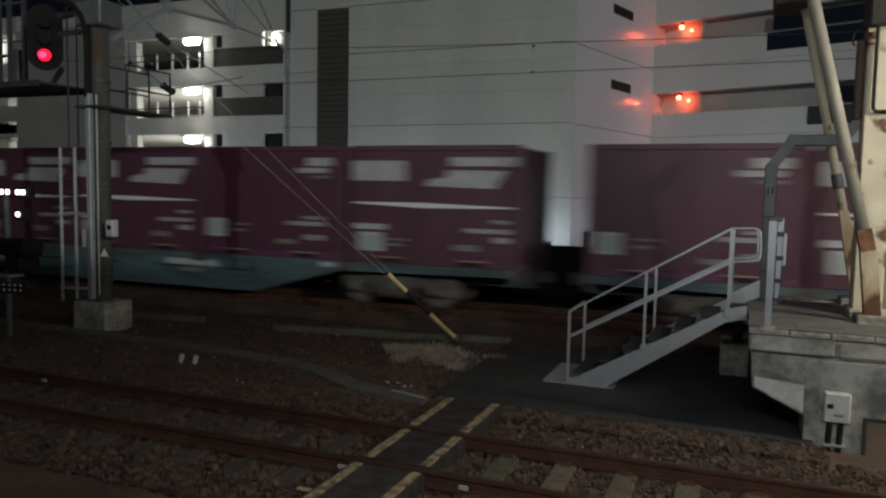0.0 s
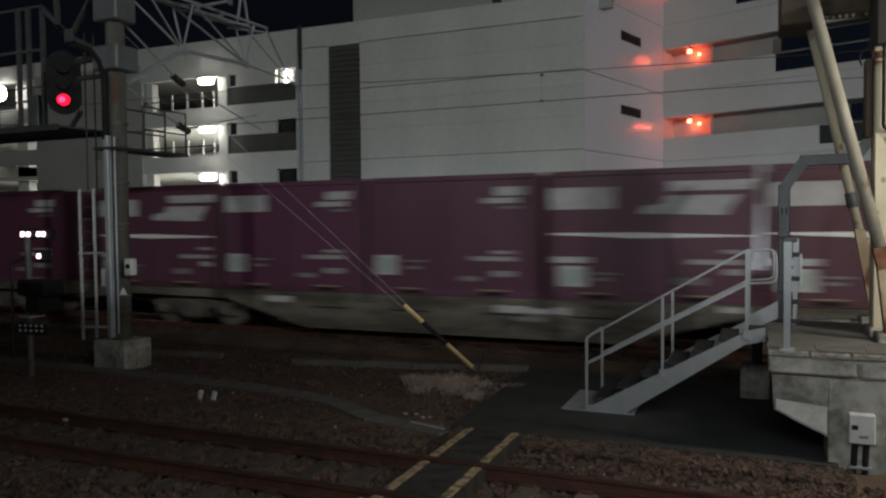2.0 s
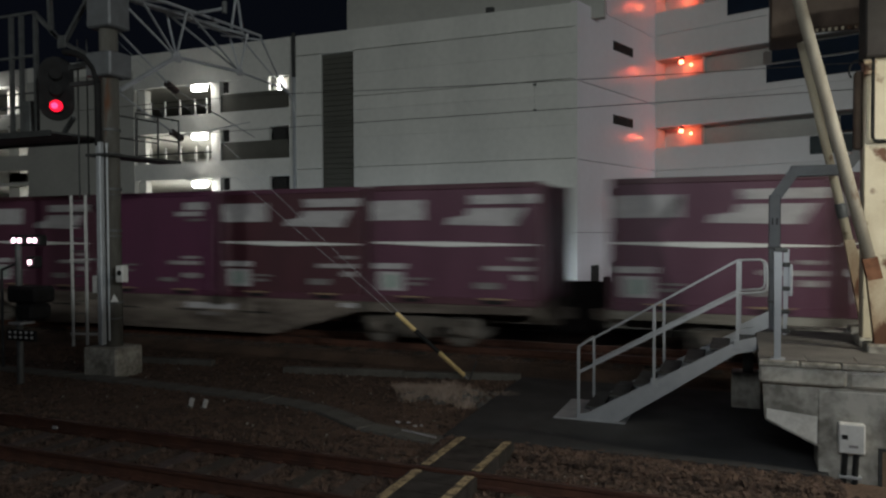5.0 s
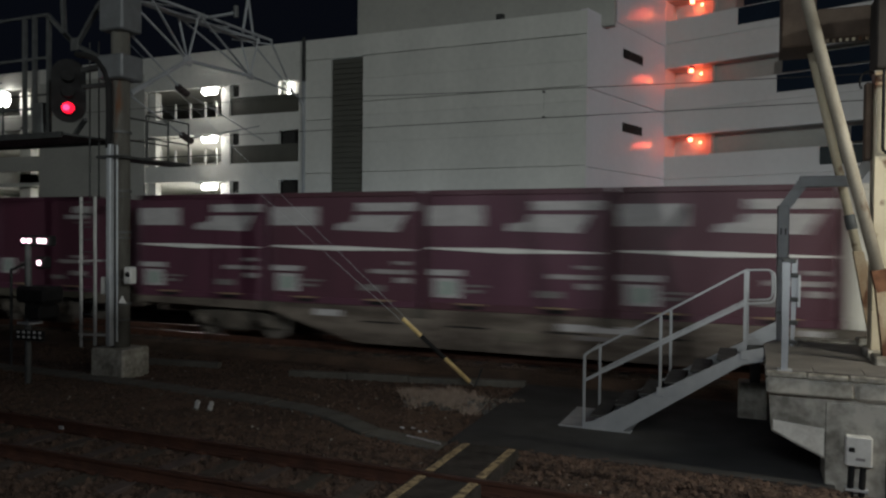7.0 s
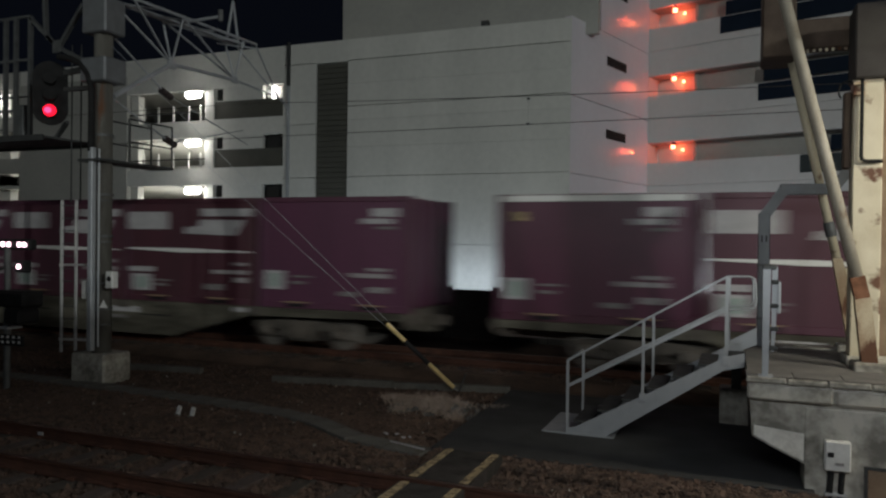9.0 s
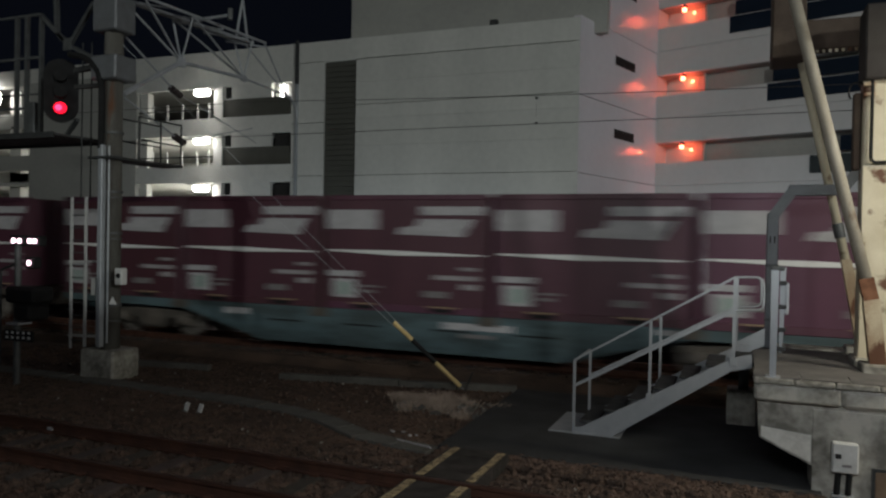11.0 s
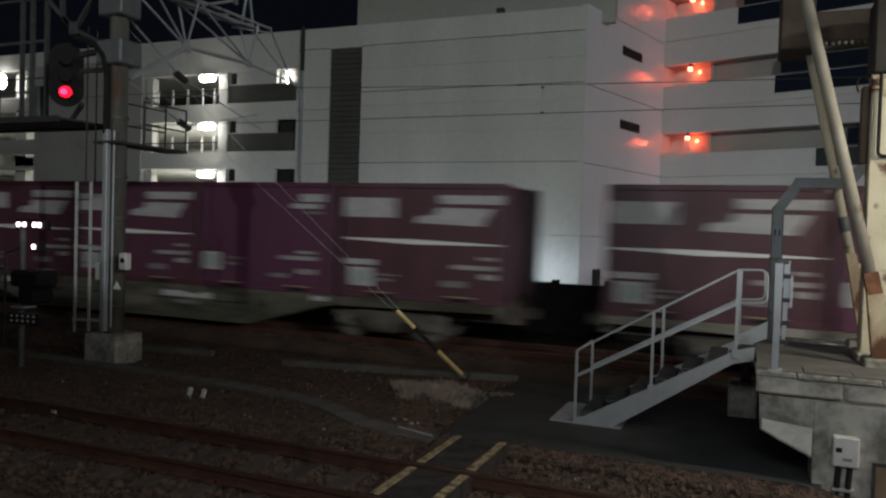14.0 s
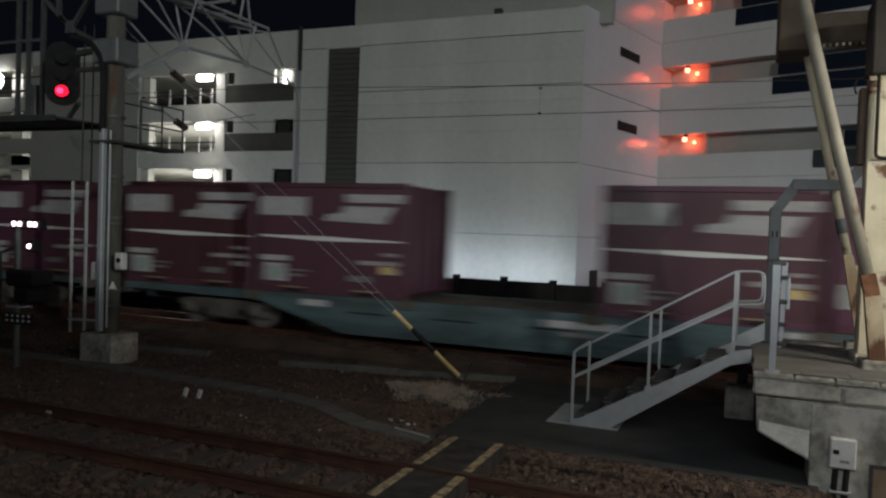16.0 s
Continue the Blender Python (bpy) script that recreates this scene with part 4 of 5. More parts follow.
part("bracket", bar(bmesh.new(), (0.15, 0.1, 0.1), (0.95, -0.65, 0.1), 0.08, 0.08), M_STEELD, sg)
part("bracket", bar(bmesh.new(), (0.15, 0.1, 0.42), (0.95, -0.65, 0.5), 0.10, 0.10), M_STEELD, sg)
# signal gantry with lattice legs
gy = thing("signal_gantry", "dark lattice steel signal gantry with work platform and railings", "gantry")
part("platform_deck", B(-17.8, -12.65, 10.6, 11.9, 4.56, 4.60), M_STEELG, gy)
for y in (10.6, 11.86):
    part("deck_edge", B(-17.8, -12.65, y, y + 0.04, 4.50, 4.62, bevel=0.006), M_STEELD, gy)
for x in (-14.44, -14.14, -13.72):
    part("upright", bar(bmesh.new(), (x, 11.2, 4.6), (x, 11.2, 7.2), 0.075, 0.075), M_STEELG, gy)
part("upright", bar(bmesh.new(), (-13.40, 11.2, 9.0), (-13.27, 11.2, 6.75), 0.08, 0.08), M_STEELG, gy)
for y in (10.65, 11.85):
    for x in (-17.0, -16.0, -15.0):
        part("rail_post", rod(bmesh.new(), (x, y, 4.6), (x, y, 5.7), 0.022), M_STEELG, gy)
    part("rail", rod(bmesh.new(), (-17.6, y, 5.7), (-14.44, y, 5.7), 0.022), M_STEELG, gy)
for z in (5.25, 6.3, 7.2):
    part("rail", bar(bmesh.new(), (-16.5, 11.2, z), (-13.72, 11.2, z), 0.05, 0.05), M_STEELG, gy)
for pa, pb in (((-13.72, 11.2, 7.16), (-12.95, 11.2, 6.50)), ((-12.92, 11.2, 6.48), (-12.15, 11.1, 7.25)), ((-12.92, 11.2, 6.48), (-11.7, 11.0, 5.95)), ((-13.27, 11.2, 6.75), (-12.92, 11.2, 6.48)),
               ((-13.0, 11.2, 4.6), (-12.45, 11.0, 4.9))):
    part("brace", bar(bmesh.new(), pa, pb, 0.075, 0.075), M_STEELG, gy)
part("joint_plate", B(-13.03, -12.80, 11.13, 11.16, 6.36, 6.62, bevel=0.01), M_STEELG, gy)
part("junction_case", B(-14.05, -13.8, 11.1, 11.3, 4.6, 5.35, bevel=0.02), M_STEELG, gy)
part("leg", bar(bmesh.new(), (-17.6, 12.0, -0.2), (-17.6, 12.0, 8.0), 0.25, 0.25), M_STEELD, gy)
for x in (-12.55, -12.3):
    part("ladder_rail", rod(bmesh.new(), (x, 11.2, 3.3), (x, 11.2, 6.5), 0.015), M_STEELD, gy)
# dwarf signal
dw = thing("shunting_signal", "low post signal with pinkish white lights", "signal", pose(-12.3, 9.6, -0.2))
part("post", rod(bmesh.new(), (0, 0, 0), (0, 0, 2.6), 0.06, 12), M_STEELG, dw)
part("light_case", B(-0.24, 0.56, 0.0, 0.16, 2.55, 2.75, bevel=0.03), M_BLACK, dw)
for x in (-0.10, 0.05, 0.31, 0.44):
    part("lens", rod(bmesh.new(), (x, -0.03, 2.65), (x, -0.01, 2.65), 0.045, 12), M_SIGP, dw, "glowing pinkish lens")
part("lower_case", B(0.17, 0.43, 0.0, 0.16, 2.14, 2.36, bevel=0.03), M_BLACK, dw)
part("lens", rod(bmesh.new(), (0.30, -0.03, 2.25), (0.30, -0.01, 2.25), 0.045, 12), M_SIGP, dw, "glowing pinkish lens")
part("hooded_case", B(-0.1, 0.65, -0.2, 0.25, 1.52, 1.82, bevel=0.05), M_BLACK, dw)
part("hooded_case", B(0.12, 0.55, -0.2, 0.25, 1.22, 1.5, bevel=0.05), M_BLACK, dw)
pb = part("plate", B(-0.22, 0.52, -0.1, -0.06, 0.82, 1.02, bevel=0.01), M_BLACK, dw, "black plate with two rows of white dots")
for i in range(5):
    for j in range(2):
        part("dot", B(-0.16 + i * 0.14, -0.10 + i * 0.14, -0.106, -0.098, 0.86 + j * 0.09 + 0.015 * i / 4, 0.90 + j * 0.09 + 0.015 * i / 4), M_WHITE, pb)
part("stay", rod(bmesh.new(), (-0.45, 0, 0.3), (-0.45, 0, 2.1), 0.025), M_STEELD, dw)
part("stay", rod(bmesh.new(), (-0.45, 0, 2.1), (0, 0, 2.25), 0.025), M_STEELD, dw)
part("shelf", B(-0.1, 0.2, -0.15, 0.15, 1.12, 1.16), M_STEEL, dw)

# guy wires
gw = thing("guy_wire", "steel guy wires with yellow and black sleeves anchored in the ground", "guy wire")
foot = Vector((-4.62, 12.65, -0.15))
for top in (Vector((PX, PY, 6.47)), Vector((PX, PY, 5.81))):
    part("wire", rod(bmesh.new(), foot, top, 0.0038, 6), M_STEEL, gw)
d1 = (Vector((PX, PY, 6.14)) - foot).normalized()
for a, b, m in ((0.12, 0.75, M_YELTAG), (0.75, 1.35, M_BLACK), (1.35, 1.82, M_YELTAG)):
    part("sleeve", rod(bmesh.new(), foot + d1 * a, foot + d1 * b, 0.042, 10), m, gw, "yellow sleeve" if m is M_YELTAG else "black sleeve")
part("anchor_rod", rod(bmesh.new(), foot, foot + Vector((0.12, 0.05, 0.35)), 0.016), M_STEELD, gw)
# overhead wires
ow = thing("overhead_wires", "thin dark contact and messenger wires over the track", "wires")
part("contact_wire", rod(bmesh.new(), (-90, 15.4, 5.10), (60, 15.4, 5.18), 0.0075, 6), M_WIRE, ow)
part("messenger_wire", rod(bmesh.new(), (-90, 15.4, 6.05), (-11.3, 15.4, 6.0), 0.0075, 6), M_WIRE, ow)
pts = [(-11.3 + 40 * i / 12, 15.4, 6.0 - 0.42 * (1 - ((i - 6) / 6) ** 2)) for i in range(13)]
for a, b in zip(pts, pts[1:]):
    part("messenger_wire", rod(bmesh.new(), a, b, 0.0075, 6), M_WIRE, ow)
for x in (-4.12, 5.0, -20):
    part("dropper", rod(bmesh.new(), (x, 15.4, 5.15), (x, 15.4, 5.72), 0.0016, 6), M_WIRE, ow)
    for z in (5.16, 5.70):
        part("clip", B(x - 0.03, x + 0.03, 15.38, 15.42, z - 0.018, z + 0.018), M_BLACK, ow)


# ---------------------------------------------------------------- freight train
SPEED, ORIGIN, WAGON, PITCH = 25.364, 4.907, 20.966, 3.955
FACE, DECK = 14.2, 1.06
YC = FACE + 1.225
LEN, HIGH = 3.83, 2.50


def shell(th, paint, length, high, rib=0):
    """A container's body with corner posts, top and bottom rails and end ribs as parts."""
    h, w = length / 2, 1.225
    part("body", B(-h + 0.05, h - 0.05, -w + 0.03, w - 0.03, 0.10, high - 0.03), paint, th)
    for sx in (-1, 1):
        for sy in (-1, 1):
            part("corner_post", B(sx * h - (0.10 if sx > 0 else 0), sx * h + (0.10 if sx < 0 else 0), sy * w - (0.12 if sy > 0 else 0), sy * w + (0.12 if sy < 0 else 0), 0, high, bevel=0.012), paint, th)
    for a, b in ((w - 0.07, w), (-w, -w + 0.07)):
        part("top_rail", B(-h + 0.1, h - 0.1, a, b, high - 0.11, high, bevel=0.01), paint, th)
        part("bottom_rail", B(-h + 0.1, h - 0.1, a, b, 0.0, 0.15, bevel=0.01), paint, th)
    for y in (-0.55, 0.0, 0.55):
        part("end_rib", B(h - 0.05, h - 0.01, y - 0.03, y + 0.03, 0.12, high - 0.05), paint, th)
    for i in range(rib):
        x = -h + 0.25 + i * (length - 0.5) / (rib - 1)
        part("side_rib", B(x - 0.035, x + 0.035, -w + 0.012, -w + 0.032, 0.16, high - 0.12), paint, th)


def plate(bm, x0, x1, z0, z1, lift=0.0):
    return box(bm, x0, x1, -1.225 - 0.004 - lift, -1.19, z0, z1)


def box_container(kind):
    """kind: wedge (white rectangle, emblem bars and wedge stripe), plain, plate, banded."""
    words = {"wedge": "maroon-brown freight container with white bars and wedge stripe",
             "marked": "maroon-brown freight container with wedge stripe and yellow plate",
             "plain": "plain purple-maroon freight container with small white marks",
             "plate": "maroon freight container with a white rectangle but no stripe",
             "banded": "wine-red freight container with a painted shine along its top edge"}[kind]
    paint = {"wedge": M_MAROON, "marked": M_MAROON, "plain": M_PURPLE, "plate": M_PURPLE, "banded": M_WINE}[kind]
    th = thing("freight_container", words, "container", group="containers on the train")
    h = LEN / 2
    shell(th, paint, LEN, HIGH)
    for x in (-h + 0.75, h - 1.25):
        part("fork_pocket", B(x, x + 0.5, -1.228, -1.18, 0.03, 0.11), M_BLACK, th, "dark fork pocket")
        part("pocket_edge", B(x - 0.06, x + 0.56, -1.232, -1.19, 0.125, 0.150), M_YELLOW, th, "worn yellow edge")
    if kind in ("wedge", "marked"):
        part("white_panel", plate(bmesh.new(), -h + 0.06, -h + 1.30, 1.76, 2.18), M_MARK, th, "white rectangle")
        part("emblem_bar", plate(bmesh.new(), h - 1.52, h - 0.08, 2.07, 2.25), M_MARK, th, "white emblem bar")
        part("emblem_bar", prism(bmesh.new(), [(h - 2.05, 1.66), (h - 0.55, 1.62), (h - 0.32, 1.98), (h - 1.55, 1.99), (h - 1.62, 1.84), (h - 1.98, 1.80)], 1, -1.229, -1.19), M_MARK, th, "white emblem block")
        part("wedge_stripe", prism(bmesh.new(), [(-h + 0.08, 1.27), (-0.2, 1.20), (h - 0.08, 1.23), (h - 0.08, 1.25), (-0.2, 1.31), (-h + 0.08, 1.30)], 1, -1.229, -1.19), M_WHITE, th, "white wedge stripe")
        part("label_strip", plate(bmesh.new(), -h + 0.10, -h + 0.86, 0.72, 0.84), M_MARK, th, "white notice strip")
        part("label_plate", plate(bmesh.new(), -h + 0.22, -h + 0.80, 0.26, 0.66), M_MARK, th, "white notice plate")
        part("notice", plate(bmesh.new(), -h + 0.36, -h + 0.66, 0.32, 0.60, 0.003), M_GREENTAG, th, "pale green notice")
        bars = ((0.88, 1.38, 0.50, 0.54), (0.88, 1.25, 0.38, 0.44), (3.22, 3.62, 0.92, 0.99), (2.65, 3.64, 0.72, 0.81), (2.42, 2.95, 0.34, 0.47), (3.26, 3.62, 0.53, 0.64))
    else:
        if kind == "plate":
            part("white_panel", plate(bmesh.new(), -h + 0.10, -h + 1.25, 1.82, 2.20), M_MARK, th, "white rectangle")
        part("emblem_bar", plate(bmesh.new(), h - 0.95, h - 0.32, 2.06, 2.24), M_MARK, th, "white emblem bar")
        part("emblem_bar", plate(bmesh.new(), h - 1.20, h - 0.45, 1.91, 2.02), M_MARK, th, "white emblem bar")
        part("emblem_bar", plate(bmesh.new(), h - 0.85, h - 0.40, 1.79, 1.85), M_GREYBAR, th, "small grey bar")
        part("label_plate", plate(bmesh.new(), -h + 0.16, -h + 0.66, 0.42, 0.84), M_MARK, th, "white notice plate")
        part("notice", plate(bmesh.new(), -h + 0.28, -h + 0.54, 0.48, 0.78, 0.003), M_GREENTAG, th, "pale green notice")
        bars = ((0.85, 1.35, 0.70, 0.74), (0.85, 1.20, 0.55, 0.61), (2.80, 3.30, 0.88, 0.95), (2.35, 3.32, 0.74, 0.83), (2.10, 2.55, 0.32, 0.42), (2.80, 3.30, 0.42, 0.54))
    for i, (x0, x1, z0, z1) in enumerate(bars):
        part("text_bar", plate(bmesh.new(), -h + x0, -h + x1, z0, z1), M_GREYBAR if i in (0, 1, 4) else M_DIM, th)
    if kind == "marked":
        part("yellow_plate", plate(bmesh.new(), -h + 3.20, -h + 3.54, 0.54, 0.70, 0.003), M_YELTAG, th, "small yellow plate")
    if kind == "banded":
        # white chamfered strip puts the top edge's shine into colour
        part("top_band", prism(bmesh.new(), [(-1.236, 2.36), (-1.19, 2.36), (-1.14, 2.512), (-1.20, 2.512), (-1.236, 2.47)], 0, -h + 0.12, h - 0.12), M_WHITE, th, "pale strip painting a shine on the top edge")
        part("yellow_mark", plate(bmesh.new(), -h + 0.28, -h + 0.62, 1.98, 2.16), M_YELLOW, th, "yellow mark")
    return th


def white_container():
    th = thing("freight_container", "white freight container with blue stripe blocks on a wagon", "container", group="containers on the train")
    shell(th, M_CWHITE, LEN, HIGH)
    part("blue_block", plate(bmesh.new(), 0.62, 1.08, 0.18, 1.60), M_CBLUE, th, "blue stripe block")
    part("blue_block", plate(bmesh.new(), 0.62, 1.04, 2.22, 2.47), M_CBLUE, th, "blue stripe block")
    part("green_block", plate(bmesh.new(), 0.66, 1.0, 1.85, 2.12), M_GREENTAG, th, "green block")
    part("emblem_bar", plate(bmesh.new(), -1.45, -1.10, 1.15, 1.42), M_BLACK, th, "dark emblem")
    part("text_bar", plate(bmesh.new(), -1.45, -0.75, 1.82, 2.06), M_GREYBAR, th)
    part("text_bar", plate(bmesh.new(), -1.5, -0.9, 0.70, 0.74), M_GREYBAR, th)
    part("text_bar", plate(bmesh.new(), -1.5, -1.0, 0.45, 0.49), M_GREYBAR, th)
    part("text_bar", plate(bmesh.new(), 1.15, 1.6, 0.45, 0.49), M_GREYBAR, th)
    return th


def long_container():
    th = thing("freight_container", "long teal freight container with ribbed sides and light band", "container", group="containers on the train")
    ln = 9.4
    shell(th, M_TEAL, ln, 2.55, 48)
    part("light_band", plate(bmesh.new(), -ln / 2 + 0.5, ln / 2 - 0.1, 0.86, 1.06, 0.0), M_TEALL, th, "lighter teal band")
    part("top_band", B(-ln / 2 + 0.12, ln / 2 - 0.12, -1.232, -1.19, 2.46, 2.54), M_WHITE, th, "pale top edge")
    part("emblem_bar", plate(bmesh.new(), ln / 2 - 1.0, ln / 2 - 0.45, 2.05, 2.2), M_MARK, th, "white emblem bar")
    part("emblem_bar", plate(bmesh.new(), ln / 2 - 1.3, ln / 2 - 0.5, 1.85, 1.98), M_MARK, th, "white emblem bar")
    part("text_bar", plate(bmesh.new(), ln / 2 - 1.0, ln / 2 - 0.6, 1.68, 1.74), M_MARK, th)
    part("text_bar", plate(bmesh.new(), -ln / 2 + 0.9, -ln / 2 + 2.3, 2.12, 2.24), M_MARK, th)
    part("text_bar", plate(bmesh.new(), -ln / 2 + 1.4, -ln / 2 + 2.0, 1.70, 1.82), M_MARK, th)
    part("yellow_mark", prism(bmesh.new(), [(-ln / 2 + 1.08 + 0.24 * (1 if i % 2 == 0 else 0.45) * math.cos(i * math.tau / 10), 1.84 + 0.24 * (1 if i % 2 == 0 else 0.45) * math.sin(i * math.tau / 10)) for i in range(10)], 1, -1.229, -1.19), M_YELTAG, th, "yellow star-like mark")
    part("text_bar", plate(bmesh.new(), -ln / 2 + 3.6, -ln / 2 + 5.6, 0.52, 0.64), M_MARK, th)
    part("label_plate", plate(bmesh.new(), ln / 2 - 2.6, ln / 2 - 2.1, 0.42, 0.68), M_MARK, th, "white notice plate")
    part("text_bar", plate(bmesh.new(), ln / 2 - 2.0, ln / 2 - 1.3, 0.58, 0.68), M_MARK, th)
    part("text_bar", plate(bmesh.new(), ln / 2 - 0.9, ln / 2 - 0.2, 0.78, 0.84), M_MARK, th)
    part("text_bar", plate(bmesh.new(), ln / 2 - 0.6, ln / 2 - 0.15, 0.34, 0.42), M_MARK, th)
    part("text_bar", plate(bmesh.new(), -ln / 2 + 0.6, -ln / 2 + 1.2, 0.84, 0.90, 0.003), M_MARK, th)
    return th


def wagon(paint, words):
    """A flat container wagon; its origin is on the rail head below its middle."""
    w = thing("container_wagon", words, "wagon", group="wagons of the train")
    L2 = 9.75
    # fish-bellied side sills
    for s in (-1, 1):
        y0, y1 = (-1.20, -1.10) if s < 0 else (1.10, 1.20)
        part("side_sill", prism(bmesh.new(), [(-L2, 0.96), (L2, 0.96), (L2, 0.80), (5.75, 0.74), (3.55, 0.14), (-3.55, 0.14), (-5.75, 0.74), (-L2, 0.80)], 1, y0, y1), paint, w)
    part("deck", B(-L2, L2, -1.10, 1.10, 0.84, 0.93), M_BOGIE, w)
    part("center_sill", B(-L2 - 0.2, L2 + 0.2, -0.25, 0.25, 0.50, 0.84), paint, w)
    for i in range(5):
        xs = (2 - i) * PITCH
        for dx in (-1.0, 1.0):
            part("container_lock", B(xs + dx - 0.14, xs + dx + 0.14, -1.15, 1.15, 0.93, 0.958, bevel=0.004), M_BOGIE, w)
    for s in (-1, 1):
        part("coupler", B(s * (L2 + 0.2) - 0.3, s * (L2 + 0.2) + 0.3, -0.14, 0.14, 0.62, 0.86, bevel=0.03), M_BOGIE, w)
        part("end_plate", B(s * L2 - 0.04, s * L2 + 0.04, -1.2, 1.2, 0.68, 1.02), M_BOGIE, w)
        bg = part("bogie", B(s * 7.0 - 0.25, s * 7.0 + 0.25, -1.0, 1.0, 0.40, 0.66, bevel=0.03), M_BOGIE, w)
        for sy in (-1, 1):
            y0, y1 = (-0.98, -0.84) if sy < 0 else (0.84, 0.98)
            c = s * 7.0
            fr = part("side_frame", prism(bmesh.new(), [(c - 1.22, 0.60), (c - 0.5, 0.66), (c + 0.5, 0.66), (c + 1.22, 0.60), (c + 1.22, 0.47), (c + 0.72, 0.47), (c + 0.44, 0.40), (c + 0.44, 0.30),
                                                       (c + 0.30, 0.20), (c - 0.30, 0.20), (c - 0.44, 0.30), (c - 0.44, 0.40), (c - 0.72, 0.47), (c - 1.22, 0.47)], 1, y0, y1), M_FRAME, bg)
            for dx in (-0.16, 0.0, 0.16):
                part("spring", rod(bmesh.new(), (c + dx, sy * 1.0, 0.26), (c + dx, sy * 1.0, 0.54), 0.065, 10), M_BOGIE, fr)
            part("brake_rod", rod(bmesh.new(), (c - 1.3, sy * 0.76, 0.24), (c + 1.3, sy * 0.76, 0.24), 0.022, 6), M_BOGIE, fr)
            for dx in (-0.95, 0.95):
                x = c + dx
                bmw = bmesh.new()
                rod(bmw, (x, sy * 0.52, 0.43), (x, sy * 0.66, 0.43), 0.43, 28)
                rod(bmw, (x, sy * 0.66, 0.43), (x, sy * 0.69, 0.43), 0.40, 28, 0.36)
                rod(bmw, (x, sy * 0.66, 0.43), (x, sy * 0.76, 0.43), 0.13, 16)
                part("wheel", bmw, M_WHEEL, bg)
                ab = part("axle_box", B(x - 0.14, x + 0.14, min(sy * 0.78, sy * 1.02), max(sy * 0.78, sy * 1.02), 0.30, 0.56, bevel=0.03), M_BOGIE, bg)
                part("axle_cap", rod(bmesh.new(), (x, sy * 1.02, 0.43), (x, sy * 1.05, 0.43), 0.09, 14), M_WHEEL, ab)
    for i in range(6):
        xs = (2.5 - i) * PITCH
        if abs(xs) < L2:
            part("lock_bracket", B(xs - 0.22, xs + 0.22, -1.225, -1.195, 0.76, 0.955, bevel=0.008), M_FRAME, w, "dark container lock bracket")
    for xs in (-2.9, -0.9, 1.2, 3.0):
        part("drain_slot", B(xs - 0.45, xs + 0.45, -1.207, -1.195, 0.60, 0.635), M_BLACK, w, "dark slot in the sill")
    part("number_plate", B(1.0, 2.5, -1.206, -1.19, 0.66, 0.80), M_MARK, w, "white lettering bar")
    part("number_plate", B(1.4, 2.1, -1.206, -1.19, 0.50, 0.58), M_GREYBAR, w, "grey lettering bar")
    part("brake_gear", B(-0.2, 0.7, -1.205, -1.0, 0.36, 0.60, bevel=0.03), paint, w)
    part("number_plate", B(-4.6, -3.9, -1.206, -1.19, 0.70, 0.84), M_MARK, w, "white lettering bar")
    part("number_plate", B(5.3, 6.0, -1.206, -1.19, 0.81, 0.91), M_MARK, w, "white lettering bar")
    return w


KINDS = {"A": "wedge", "E": "marked", "B": "plain", "D": "plate", "C": "banded"}
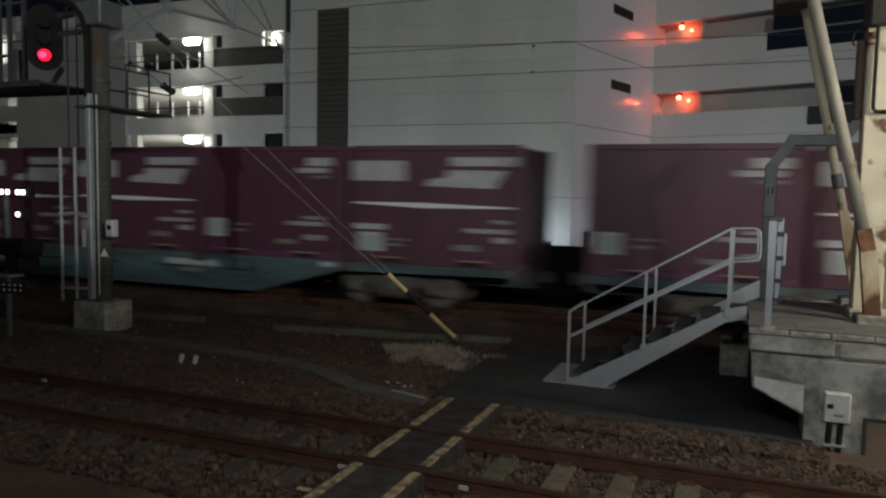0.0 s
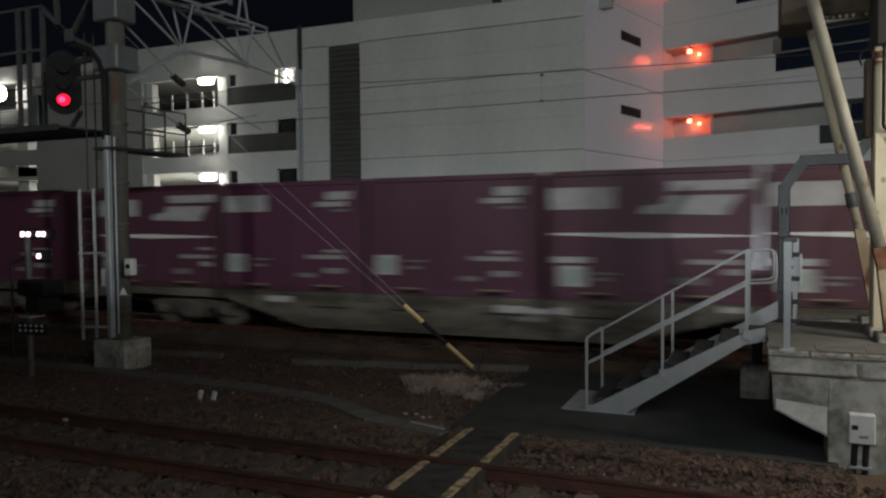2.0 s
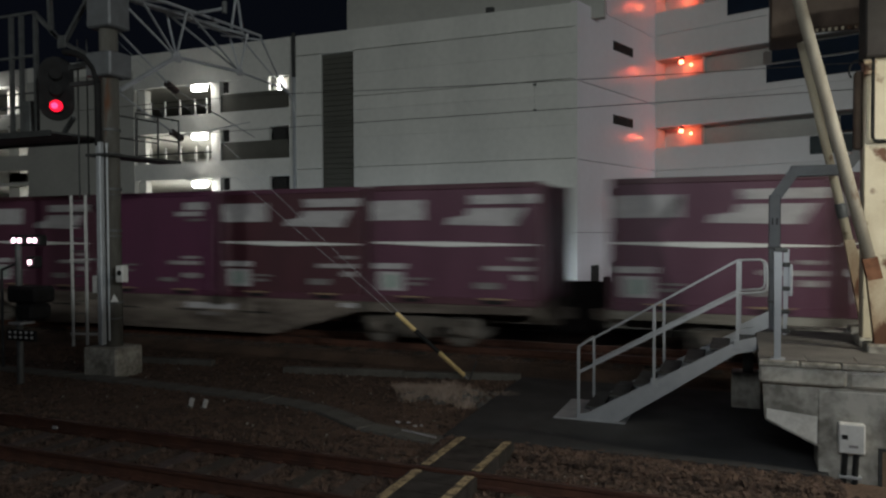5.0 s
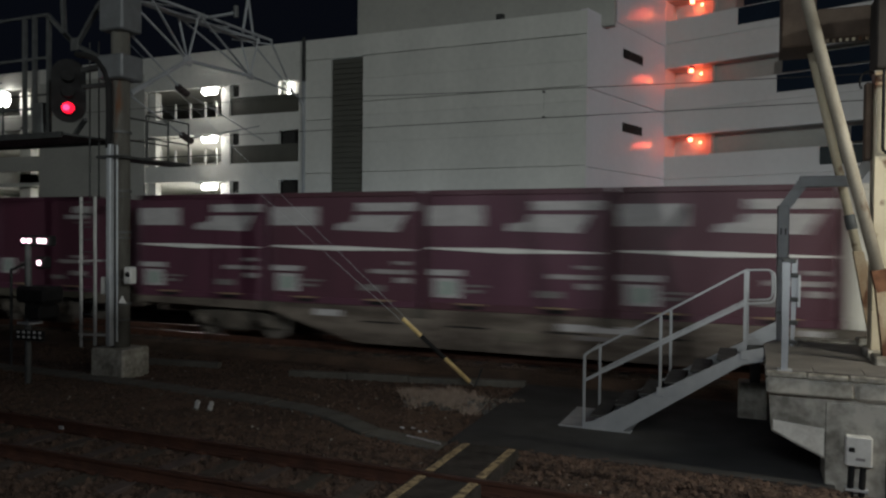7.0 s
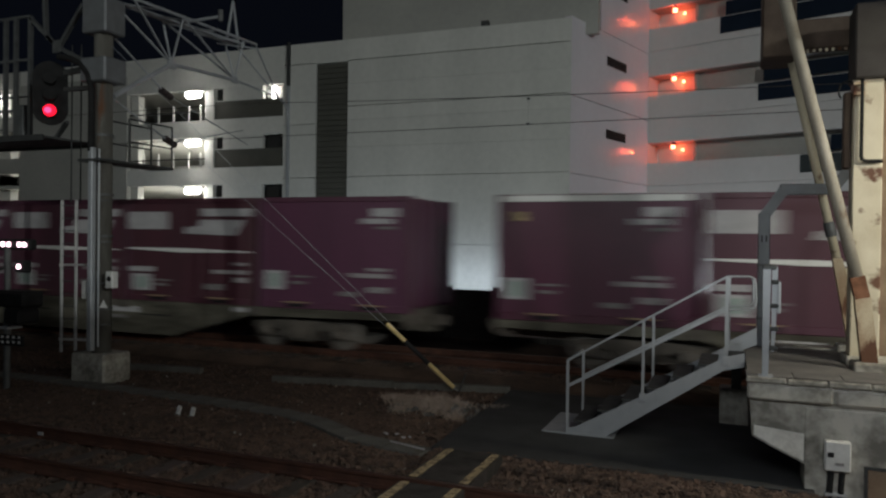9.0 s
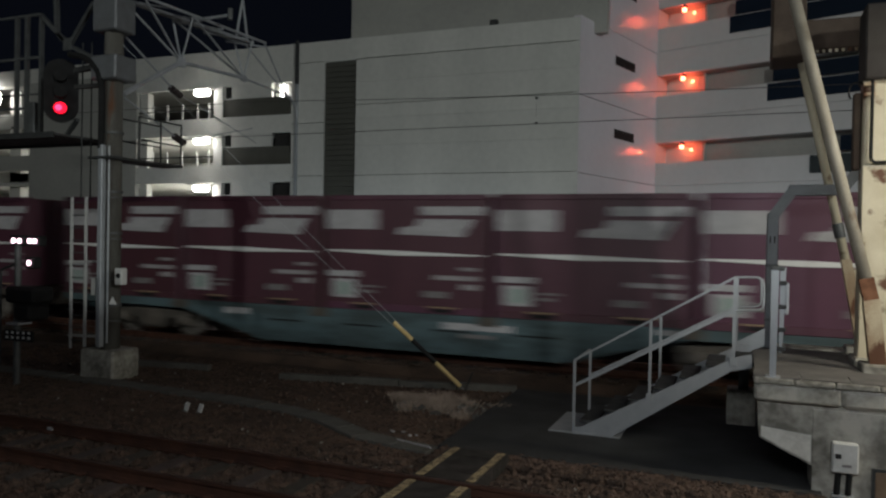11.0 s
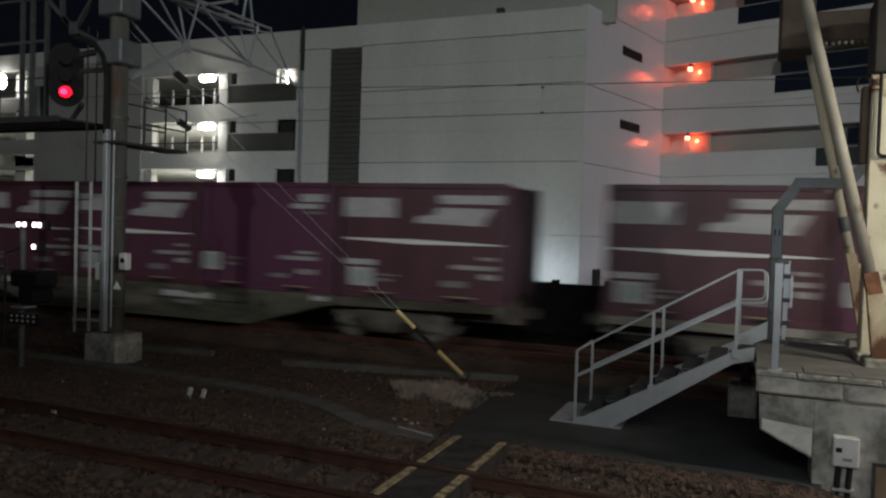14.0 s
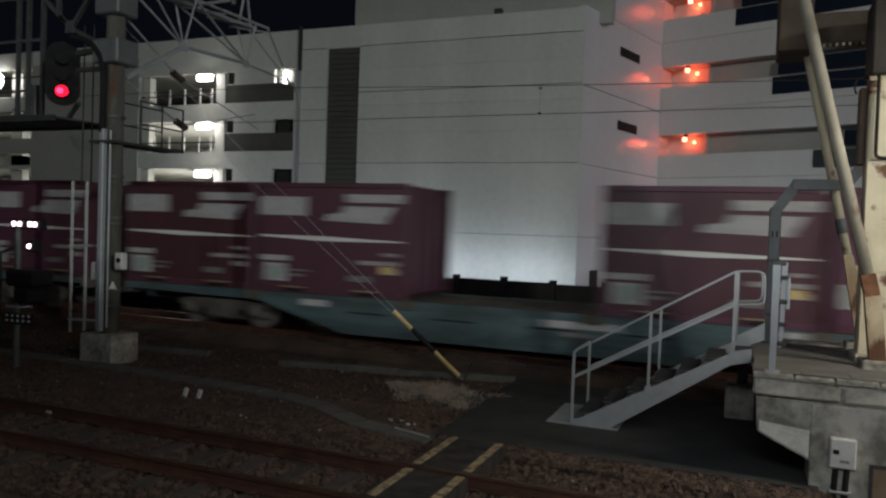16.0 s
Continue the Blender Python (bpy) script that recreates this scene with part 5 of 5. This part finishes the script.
# loads from the wagon in front to the rear, front slot first; T takes three slots, a dot is an empty slot
LOADS = ["AABAB", "ABAAA", "AAAAA", "AABDA", "BAAAA", "AAAAD", ".ABAA", "AABAA", ".....", "WAAAA", "BBABB", "CBAAC", "BAAAA", "AABAA", "AAAAA", "ABBAB", "AT..A",
         "BAABA", "ABAAA", "AABCA", "BE.EA", "AAAAA"]
PAINTS = "BBGGGLLGGGGGGGBGGLGGBB"
MOVING = []
made = {}


def place(key, builder, x, y, z):
    """The first of a kind is built, the others copied."""
    if key not in made:
        made[key] = builder()
        made[key].matrix_basis = pose(x, y, z)
        ob = made[key]
    else:
        ob = copy_thing(made[key], pose(x, y, z))
    MOVING.append((ob, x, y, z))


for k, (load, paint) in enumerate(zip(LOADS, PAINTS)):
    slack = 0.75 if k < 2 else 0.55 if k == 11 else 0.65 if k == 17 else 0.4 if k > 18 else 0.0   # coupling slack
    front = slack - (ORIGIN + (k - 1) * WAGON)      # front edge of the first container at 0 s
    mid = front - 2 * PITCH - LEN / 2
    colour, words = {"G": (M_DECKG, "weathered brown-grey"), "L": (M_DECKL, "pale grey"), "B": (M_DECKB, "dull blue")}[paint]
    place("wagon" + paint, lambda: wagon(colour, words + " flat container wagon on two bogies"), mid, YC, 0.1)
    for i, c in enumerate(load):
        xc = front + 0.05 - i * PITCH - LEN / 2
        if c in KINDS:
            place(c, lambda c=c: box_container(KINDS[c]), xc, YC, DECK)
        elif c == "W":
            place(c, white_container, xc, YC, DECK)
        elif c == "T":
            place(c, long_container, front - 5.35 - 4.7, YC, DECK)


# seconds and how far the train is ahead of an even run
AHEAD = [(0.0, 0.15), (0.5, 0.10), (1.0, 0.12), (1.5, 0.0), (2.0, 0.1), (2.5, -0.05), (3.0, -0.05), (3.5, -0.12), (4.0, -0.08), (6.5, -0.08), (7.0, 0.0), (7.5, 0.2),
         (8.0, 0.15), (8.5, 0.05), (9.0, 0.2), (11.5, 0.38), (12.0, 0.25), (12.5, 0.25), (13.0, 0.23), (13.5, 0.03), (14.0, 0.0), (14.5, 0.0), (15.0, 0.0), (15.5, -0.05), (16.0, -0.02)]


def motions():
    for ob, x, y, z in MOVING:
        walk(ob, [(t, pose(x + SPEED * t + 0.009 * t * t + d, y, z)) for t, d in AHEAD])


motions()
